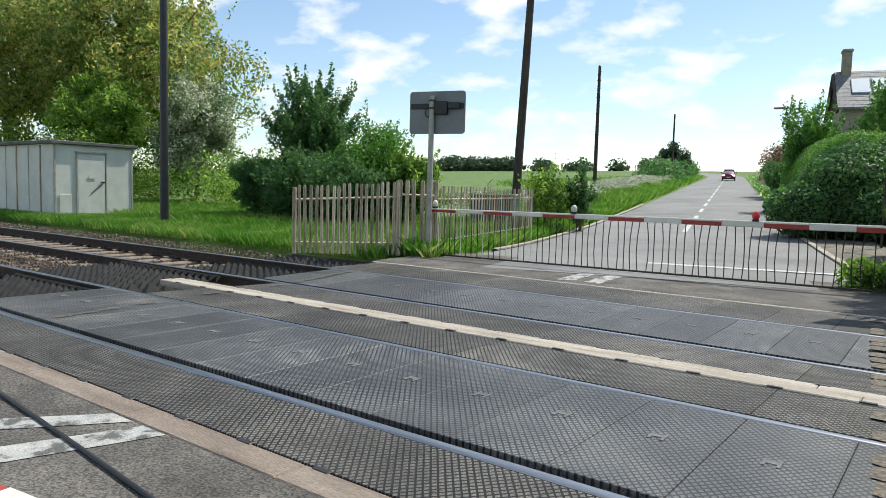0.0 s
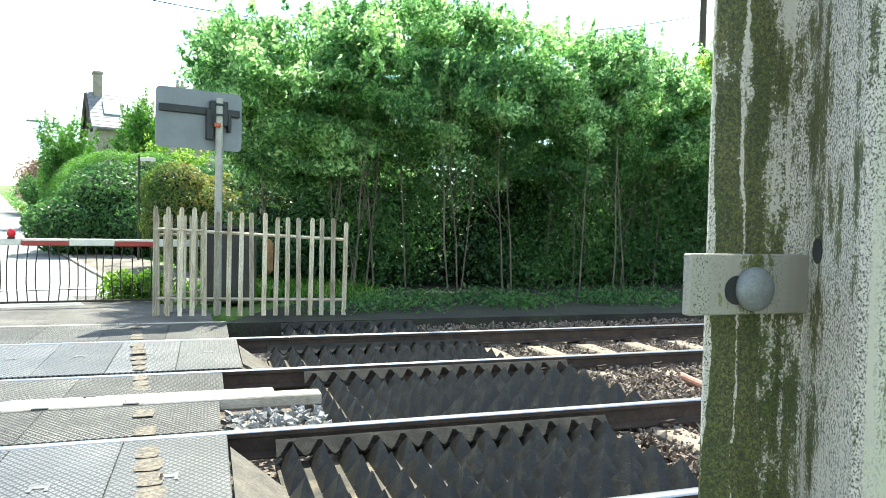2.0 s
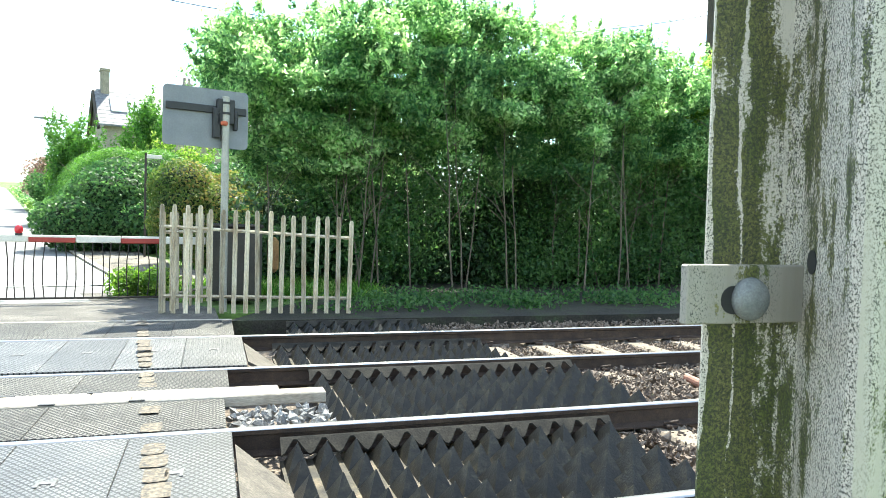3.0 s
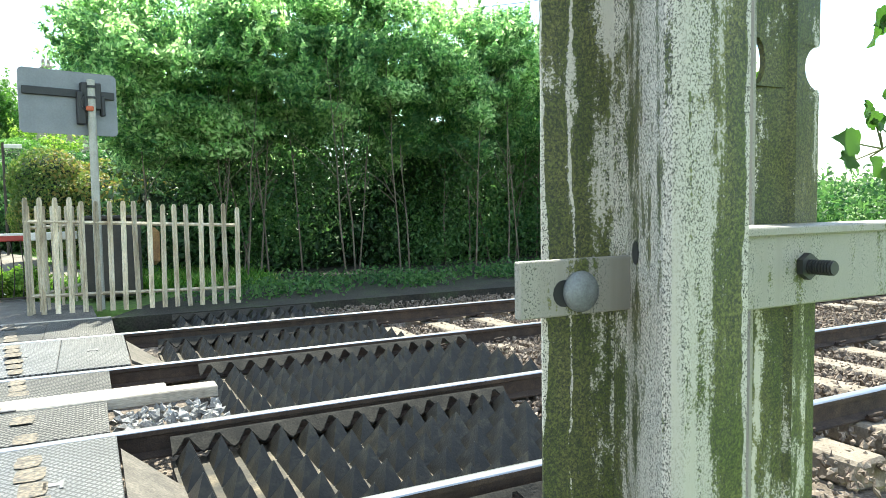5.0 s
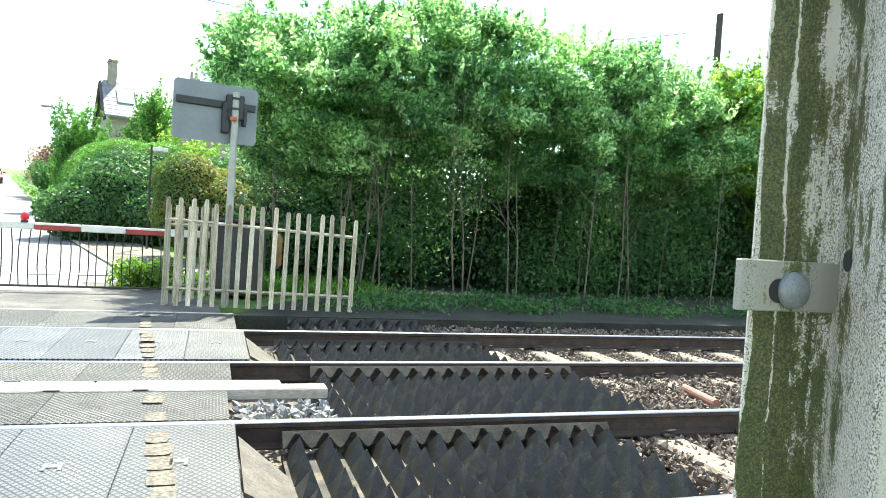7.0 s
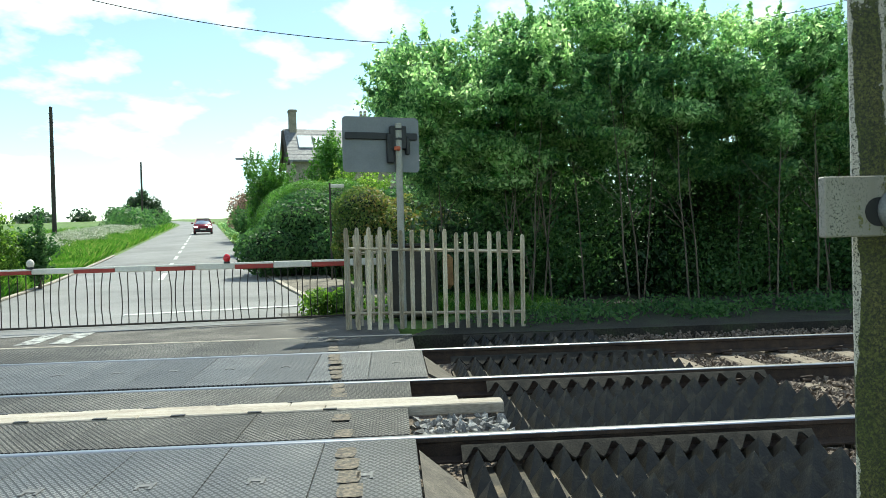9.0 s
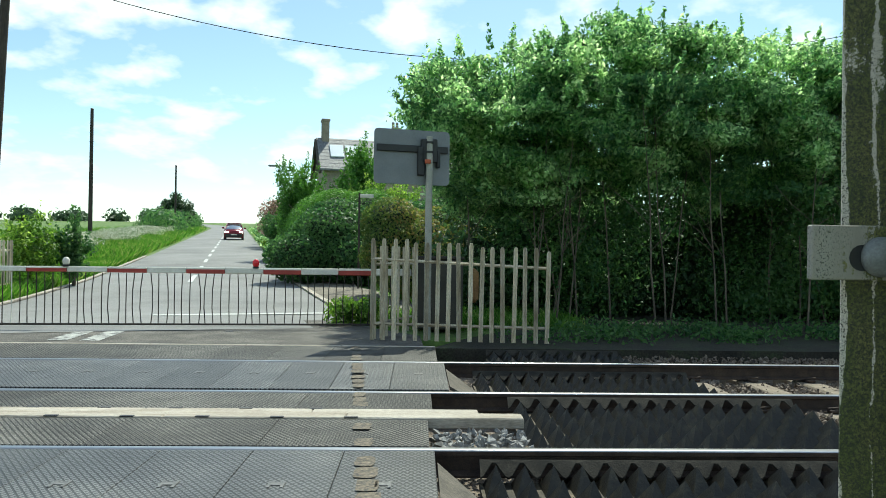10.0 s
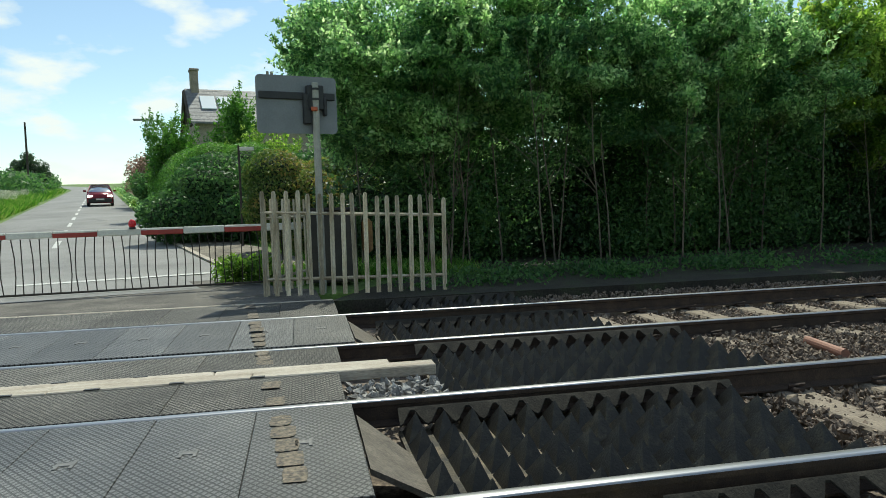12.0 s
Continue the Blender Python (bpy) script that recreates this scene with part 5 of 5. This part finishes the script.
t = thing("thicket", pose(10, 12.6, 0), "dense thicket behind the lineside trees, coloured dark for shade", "hedge")
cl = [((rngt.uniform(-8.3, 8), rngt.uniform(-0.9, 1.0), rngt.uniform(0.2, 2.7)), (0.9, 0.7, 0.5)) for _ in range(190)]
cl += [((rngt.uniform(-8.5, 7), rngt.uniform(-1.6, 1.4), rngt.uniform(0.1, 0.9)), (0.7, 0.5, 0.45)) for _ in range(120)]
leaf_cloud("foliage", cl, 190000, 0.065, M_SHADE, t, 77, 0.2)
low = [((rngt.uniform(-7.4, 8), rngt.uniform(-2.6, -1.0), rngt.uniform(0.3, 2.3)), (1.1, 0.7, 0.8)) for _ in range(40)]
leaf_cloud("low_foliage", low, 42000, 0.045, M_LEAFD, t, 78, 0.0)
# solid dark arch added within the thicket so that no light comes through
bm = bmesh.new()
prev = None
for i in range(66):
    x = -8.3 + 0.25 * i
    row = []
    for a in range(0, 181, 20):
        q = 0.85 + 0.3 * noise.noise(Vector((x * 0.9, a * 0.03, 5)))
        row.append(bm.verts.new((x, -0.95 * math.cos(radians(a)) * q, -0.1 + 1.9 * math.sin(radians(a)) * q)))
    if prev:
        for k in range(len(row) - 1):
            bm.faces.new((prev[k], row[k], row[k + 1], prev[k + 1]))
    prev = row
part("light_block_core", bm, M_CORE, t, "solid dark core standing in for twigs, blocks light through the thicket")
rngk = random.Random(31)
for j in range(9):
    bx = -7.5 + 1.75 * j + rngk.uniform(-0.5, 0.5)
    bm = bmesh.new()
    limbs(bm, (bx, 0.2, -0.1), (bx + rngk.uniform(-0.4, 0.4), 0.3, 3.0), 0.03, rngk, 6, 0.7)
    part("stem", bm, M_TRUNK, t, "thin dark stem")
tree("willow_tree", 20.5, 18.5, rise(0, 18.5), 8.2, (2.6, 2.4, 3.4), M_LEAFY, "pale green tree standing behind the lineside screen", 37, 16000, 0.09, 0.14, 0.6, 24)

# roadside hedges
rng = random.Random(5)
cl = [((road_at(s, 5.1).x + 1.3 * q, road_at(s, 5.1).y, rise(0, 12 + s) + 1.2), (1.55, 1.3, 1.95)) for s in np.arange(11.5, 25, 0.9) for q in (0, 1)]
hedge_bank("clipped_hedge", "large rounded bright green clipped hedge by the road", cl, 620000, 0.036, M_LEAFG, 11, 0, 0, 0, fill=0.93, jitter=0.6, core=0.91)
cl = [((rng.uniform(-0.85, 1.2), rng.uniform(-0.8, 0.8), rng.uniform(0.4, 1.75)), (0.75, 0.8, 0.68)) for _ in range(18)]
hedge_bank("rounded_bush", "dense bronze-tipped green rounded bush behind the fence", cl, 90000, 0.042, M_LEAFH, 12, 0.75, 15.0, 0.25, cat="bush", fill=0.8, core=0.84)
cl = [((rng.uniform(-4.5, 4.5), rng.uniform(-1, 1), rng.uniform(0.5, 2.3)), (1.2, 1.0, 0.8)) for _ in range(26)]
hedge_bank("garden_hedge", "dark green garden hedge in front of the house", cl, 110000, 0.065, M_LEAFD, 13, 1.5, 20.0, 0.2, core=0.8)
for k, (x, y, h, r, m, lab) in enumerate(((-5.5, 32.6, 5.0, 1.15, M_LEAFG, "leafy green garden tree before the cottage"), (-2.2, 31.0, 5.9, 0.9, M_LEAFG, "upright green garden tree before the cottage"), (-0.6, 29.0, 4.0, 1.6, M_LEAFY, "light green garden shrub beside the cottage"), (3.5, 33.0, 5.6, 2.5, M_LEAFG, "green garden tree beside the cottage"))):
    tree("garden_tree", x, y, rise(x, y), h, (r, r, h * 0.45), m, lab, 60 + k, 15000, 0.065, 0.1, 0.5, 60, group="garden trees", psize=(0.16, 0.32), shoots=45)
for s, off, h, r, m, lab in ((36, 4.6, 3.2, 1.7, M_PINK, "bush in faded pink blossom beside the road"), (33, 4.3, 2.4, 1.3, M_LEAFD, "dark roadside bush beside the lane"), (42, 4.8, 2.8, 1.6, M_LEAF, "green roadside bush beside the lane"), (50, 4.9, 2.4, 1.6, M_LEAFD, "dark roadside bush beside the lane"), (60, 5.0, 2.2, 1.8, M_LEAF, "green roadside bush beside the lane")):
    p = road_at(s, off)
    cl = blob_clumps(random.Random(int(s)), (0, 0, h * 0.55), (r, r * 1.3, h * 0.5), 10, (0.35, 0.55), -0.9)
    hedge_bank("roadside_bush", lab, cl, 4500, 0.1, m, int(s), p.x, p.y, rise(0, p.y), cat="bush")
# verge plants at the right edge of the road
cl = [((road_at(s, 3.4 + rng.uniform(0, .9)).x, road_at(s, 3.4).y, rise(0, 12 + s) + 0.2), (0.5, 0.6, 0.35)) for s in np.arange(18, 90, 1.1)]
tagged(leaf_cloud("verge_weeds", cl, 16000, 0.08, M_LEAF, None, 91, 0.4), "leafy green weeds along the road edge", "weeds", kind="stuff")

# left of the road
def bush(x, y, h, r, m, lab, seed, count=9000, leaf=0.055, z=None, extra=None):
    cl = blob_clumps(random.Random(seed), (0, 0, h * 0.5), (r * 1.05, r * 1.05, h * 0.5), 70, (0.14, 0.3), -0.95)
    cl += shoot_clumps(random.Random(seed + 1), (0, 0, h * 0.5), (r, r, h * 0.48), 26, 0.22 * h)
    t = hedge_bank("bush", lab, cl, count, leaf, m, seed, x, y, rise(x, y) if z is None else z, cat="bush", fill=0.5)
    return t


for k, (x, y, h, r, m, lab, n) in enumerate(((-17.0, 13.0, 2.5, 1.7, M_LEAFD, "dark green bramble bush in long grass", 12000), (-14.6, 12.6, 2.3, 1.5, M_LEAFD, "dark green bush beside the line", 9000), (-19.7, 13.6, 2.3, 1.25, M_LEAFD, "dark green leafy bush beside the line", 12000), (-15.0, 14.0, 3.4, 1.35, M_LEAFG, "light green bush beside the fence", 12000), (-13.7, 14.4, 2.5, 1.0, M_LEAFY, "bright green bush beside the fence", 10000), (-9.9, 16.7, 2.0, 0.75, M_LEAFY, "small ivy-grown hedge bush by the fence", 3000), (-9.1, 17.2, 1.9, 0.35, M_LEAFD, "ivy-grown post in the verge", 2200))):
    bush(x, y, h, r, m, lab, 120 + k, int(n * 1.5))
tree("hawthorn_tree", -18.35, 14.6, rise(0, 14.6), 4.9, (1.4, 1.3, 1.95), M_LEAFD, "dark green upright hawthorn in the hedge line", 31, 30000, 0.06, 0.1, 0.58, 90, psize=(0.12, 0.26), shoots=60)
tree("large_tree", -41.6, 20, rise(0, 20), 16.5, (9.4, 7, 7.4), M_LEAFB, "tall spreading tree with bronze-green spring leaves", 32, 62000, 0.125, 0.42, 0.48, 330, psize=(0.06, 0.14), shoots=40)
tree("large_tree", -51, 17, rise(0, 17), 17.5, (8.5, 8, 7.6), M_LEAFB, "tall spreading tree with bronze-green spring leaves", 33, 52000, 0.13, 0.45, 0.48, 260, psize=(0.06, 0.14), shoots=20)
tree("maple_tree", -36.4, 16.5, rise(0, 16.5), 7.0, (3.0, 2.6, 2.3), M_LEAFY, "bright lime-green tree behind the hut", 34, 26000, 0.1, 0.16, 0.62, 110, psize=(0.1, 0.22), shoots=30)
tree("blossom_tree", -32.2, 19.0, rise(0, 19), 7.2, (2.4, 2.4, 3.3), M_BLOSSL, "hawthorn covered in white blossom", 35, 20000, 0.09, 0.14, 0.52, 100, extra=M_BLOSSOM, psize=(0.1, 0.22), shoots=30)
cl = [((rng.uniform(-60, -20), rng.uniform(17, 22), rng.uniform(0.5, 2.2)), (1.1, 1.0, 0.8)) for _ in range(130)]
cl += [((rng.uniform(-62, -33), rng.uniform(13.5, 18), rng.uniform(0.5, 4.0)), (1.2, 1.0, 0.9)) for _ in range(70)]
hedge_bank("field_hedge", "thick green mixed hedge behind the lineside", cl, 60000, 0.085, M_LEAFY, 14, 0, 0, 0.2)
cl = [((road_at(s, -6 - rng.random() * 2).x, road_at(s, -6).y, rise(0, 12 + s) + 0.9), (1.6, 3.0, 1.5)) for s in np.arange(66, 135, 3.0)]
hedge_bank("field_hedge", "green hedge along the far road edge", cl, 14000, 0.2, M_LEAFD, 15, 0, 0, 0, stems=False)
p = road_at(96, -7.3)
tree("round_tree", p.x, p.y, rise(0, p.y), 5.6, (2.5, 2.5, 2.6), M_FAR, "dark rounded tree beside the far road", 36, 9000, 0.16, 0.2, 0.52, 40, psize=(0.2, 0.36))
# far tree belt on the skyline
cl = []
for _ in range(230):
    a = radians(rng.uniform(-44, -18))
    d = rng.uniform(265, 300)
    if math.degrees(a) > -31.5 and math.sin(math.degrees(a) * 2.1) + 0.5 * math.sin(math.degrees(a) * 5.3) < 0.35:
        continue
    h = rng.uniform(1.5, 3.2)
    if math.degrees(a) > -31.5:
        h *= rng.choice((0.5, 0.6, 0.9))
    cl.append(((d * math.sin(a), d * math.cos(a), rise(0, d * math.cos(a)) + h * 0.8), (3.4, 3.0, h)))
ft = leaf_cloud("far_trees", cl, 26000, 0.75, M_FAR, None, 16, 0.2)
tagged(ft, "distant dark belt of trees on the skyline", "trees", kind="stuff")
# low hedge along the line to the right
cl = [((rng.uniform(18, 70), rng.uniform(13, 17), rng.uniform(0.3, 2.0)), (2.0, 1.2, 0.8)) for _ in range(80)]
tagged(leaf_cloud("lineside_hedge", cl, 32000, 0.11, M_LEAFD, None, 17, 0.3), "low green hedge running along the line", "hedge", kind="stuff")


def grass(name, areas, seed, h0, material, label):
    r = np.random.default_rng(seed)
    P, H = [], []
    for x0, x1, y0, y1, n, hm in areas:
        p = np.stack([r.uniform(x0, x1, n), r.uniform(y0, y1, n)], 1)
        P.append(p)
        H.append(np.full(n, hm))
    P, H = np.concatenate(P), np.concatenate(H)
    side = (P - np.array(ROAD_0)) @ np.array([ROAD.y, -ROAD.x])
    along = (P - np.array(ROAD_0)) @ np.array(ROAD)
    keep = ~((np.abs(side) < 3.35 + 0.5 * np.clip((8 - along) / 12, 0, 1)) & (along > -4.4))
    keep &= ~((side > 3.0) & (side < 5.25) & (along > -2.4) & (along < 6.8))
    P, H = P[keep], H[keep]
    n = len(P)
    z = np.array([rise(x, y) - 0.07 for x, y in P])
    h = H * r.uniform(0.5, 1.3, n)
    a = r.uniform(0, 6.283, n)
    w = np.stack([np.cos(a), np.sin(a), np.zeros(n)], 1) * (0.006 + 0.01 * H)[:, None]
    lean = np.stack([r.normal(0, 0.25, n), r.normal(0, 0.25, n), np.ones(n)], 1) * h[:, None]
    b = np.concatenate([P, z[:, None]], 1)
    v = np.empty((n, 4, 3))
    v[:, 0], v[:, 1] = b - w, b + w
    v[:, 2] = b + lean * 0.6 + w * 0.7
    v[:, 3] = b + lean * np.array([1.5, 1.5, 1.0])
    me = bpy.data.meshes.new(name)
    me.vertices.add(n * 4)
    me.vertices.foreach_set("co", v.ravel())
    me.loops.add(n * 6)
    idx = (np.arange(n) * 4)[:, None] + np.array([0, 1, 2, 0, 2, 3])
    me.loops.foreach_set("vertex_index", idx.ravel().astype(np.int32))
    me.polygons.add(n * 2)
    me.polygons.foreach_set("loop_start", np.arange(n * 2, dtype=np.int32) * 3)
    me.update(calc_edges=True)
    me.materials.append(material)
    tagged(new(name, me), label, "grass", kind="stuff")


grass("long_grass", [(-23.6, -8.2, 7.0, 12, 70000, 0.24), (-23.4, -13, 9.8, 16, 40000, 0.36), (-36, -23, 7.0, 8.2, 12000, 0.24), (-36, -20, 11.2, 18, 16000, 0.35), (-14, -6.0, 8.6, 30, 70000, 0.3), (-24, -8, 28, 60, 50000, 0.5), (-40, -14, 58, 110, 14000, 0.7)], 3, 0.3, M_GRASS, "long bright green verge grass")
grass("verge_grass", [(-0.6, 3.5, 8.6, 13, 9000, 0.22), (-4.6, 2, 12.5, 24, 12000, 0.2), (-8.4, -7.2, 7.6, 8.8, 1500, 0.34)], 4, 0.2, M_GRASS, "short green verge grass")
# cow parsley along the verge
cl = [((road_at(s, -5.4 - rng.random() * 4).x, road_at(s, -5).y, rise(0, 12 + s) + rng.uniform(0.45, 0.85)), (0.8, 1.0, 0.16)) for s in np.arange(9, 75, 0.55)]
tagged(leaf_cloud("cow_parsley", cl, 24000, 0.055, M_BLOSSOM, None, 18, 0.0), "frothy white cow parsley flowers in the verge", "flowers", kind="stuff")
# weeds at the corner of the footway by the fence
cl = [((rng.uniform(-0.75, 0.1), rng.uniform(8.75, 9.6), rng.uniform(0.04, 0.3)), (0.16, 0.16, 0.14)) for _ in range(26)]
tagged(leaf_cloud("corner_weeds", cl, 4200, 0.035, M_LEAFY, None, 20, 0.2), "bright green weeds at the footway corner", "weeds", kind="stuff")
# low weeds under the trees
cl = [((rng.uniform(1.8, 16), rng.uniform(6.9, 8.6), 0.05), (0.5, 0.4, 0.14)) for _ in range(70)]
tagged(leaf_cloud("ground_ivy", cl, 7000, 0.04, M_LEAFD, None, 19, 0.2), "low green weeds under the lineside trees", "weeds", kind="stuff")
# footpath finger post
fp = thing("finger_post", pose(-1.05, 17.2, rise(0, 17.2)), "slim grey finger post with a small white arm", "sign post")
bm = tube(bmesh.new(), (0, 0, 0), (0, 0, 2.75), 0.03, 0.03, 8)
part("post", bm, M_POLE, fp)
bm = box(bmesh.new(), 0.2, 0, 2.66, 0.4, 0.03, 0.1, 0, 0.01)
part("arm", bm, M_WHITE, fp)

# ---- the approaching car ----
def car():
    t = thing("car", pose(0, 0, 0), "dark red hatchback car with headlights on", "car")
    m_body = mat("red_car_paint", [(0.14, 0.006, 0.014), (0.2, 0.01, 0.02)], 0.25, 2, 0.2, 0, 40, 0.05)
    m_dark = plain("dark_trim", (0.012, 0.012, 0.014), 0.4)
    m_gl = plain("car_glass", (0.4, 0.43, 0.46), 0.08, 0.85)
    # profile along y: front at -2.05
    secs = [(-2.05, 0.28, 0.70, 0.70), (-1.95, 0.22, 0.84, 0.86), (-1.1, 0.2, 0.98, 0.9), (-0.9, 0.2, 1.02, 0.9), (0.6, 0.2, 1.02, 0.9), (1.8, 0.22, 1.04, 0.88), (2.05, 0.3, 0.9, 0.8)]
    bm = bmesh.new()
    rows = []
    for y, z0, z1, w in secs:
        rows.append([bm.verts.new(p) for p in ((-w * 0.94, y, z0), (w * 0.94, y, z0), (w, y, z0 + (z1 - z0) * 0.5), (w * 0.93, y, z1), (-w * 0.93, y, z1), (-w, y, z0 + (z1 - z0) * 0.5))])
    for a, b in zip(rows, rows[1:]):
        for i in range(6):
            bm.faces.new((a[i], a[(i + 1) % 6], b[(i + 1) % 6], b[i]))
    bm.faces.new(rows[0][::-1])
    bm.faces.new(rows[-1])
    bmesh.ops.bevel(bm, geom=list(bm.edges), offset=0.03, segments=2, affect="EDGES")
    part("body", bm, m_body, t, smooth=True)
    bm = bmesh.new()
    lo = [(-0.82, -1.0), (0.82, -1.0), (0.84, 1.75), (-0.84, 1.75)]
    hi = [(-0.6, -0.25), (0.6, -0.25), (0.62, 1.25), (-0.62, 1.25)]
    A = [bm.verts.new((x, y, 0.98)) for x, y in lo]
    B = [bm.verts.new((x, y, 1.5)) for x, y in hi]
    bm.faces.new(B)
    for i in range(4):
        bm.faces.new((A[i], A[(i + 1) % 4], B[(i + 1) % 4], B[i]))
    bmesh.ops.bevel(bm, geom=list(bm.edges), offset=0.03, segments=2, affect="EDGES")
    part("cabin_glass", bm, m_gl, t, smooth=True)
    bm = bmesh.new()
    box(bm, 0, 0.5, 1.515, 1.2, 1.5, 0.05, 0, 0.02)
    part("roof", bm, m_body, t)
    for s in (-1, 1):
        bm = bmesh.new()
        tube(bm, (s * 0.8, -0.98, 1.0), (s * 0.6, -0.22, 1.5), 0.04, 0.035, 6)
        part("pillar", bm, m_body, t)
        bm = bmesh.new()
        box(bm, s * 0.63, -2.0, 0.72, 0.36, 0.12, 0.17, 0, 0.04)
        part("headlight", bm, plain("headlight_glow", (1.0, 0.97, 0.9), 0.2, 0, 5.0), t, "bright lit headlight")
        bm = bmesh.new()
        box(bm, s * 0.98, -0.75, 1.08, 0.2, 0.1, 0.14, 0, 0.03)
        part("mirror", bm, m_body, t)
    bm = bmesh.new()
    box(bm, 0, -2.06, 0.42, 1.5, 0.08, 0.3, 0, 0.03)
    part("grille", bm, m_dark, t)
    bm = bmesh.new()
    box(bm, 0, -2.11, 0.5, 0.52, 0.02, 0.11)
    part("number_plate", bm, M_WHITE, t, "plain pale plate")
    wheels = []
    for x, y in ((-0.78, -1.3), (0.78, -1.3), (-0.78, 1.3), (0.78, 1.3)):
        bm = bmesh.new()
        tube(bm, (-0.1, 0, 0), (0.1, 0, 0), 0.32, 0.32, 20)
        w = part("wheel", bm, m_dark, t)
        w.location = (x, y, 0.32)
        bm = bmesh.new()
        tube(bm, (-0.105, 0, 0), (0.105, 0, 0), 0.2, 0.2, 10)
        part("rim", bm, M_GALV, w)
        wheels.append(w)
    return t, wheels


CAR, WHEELS = car()


def motions():
    rows = []
    for tm, d, az in ((0.0, 106.0, -15.0), (1.0, 102.5, -15.0), (2.5, 97.0, -14.95), (4.5, 89.5, -14.9), (6.0, 84.0, -14.9), (7.6, 78.0, -14.85), (9.5, 71.0, -14.8), (10.5, 66.0, -14.75), (11.5, 60.5, -14.7), (12.0, 57.5, -14.7)):
        a = radians(az)
        x, y = 0.67 + d * math.sin(a), -2.72 + d * math.cos(a)
        rows.append((tm, pose(x, y, rise(x, y) + 0.01, 2.6, 0, 14.6)))
    walk(CAR, rows)


motions()
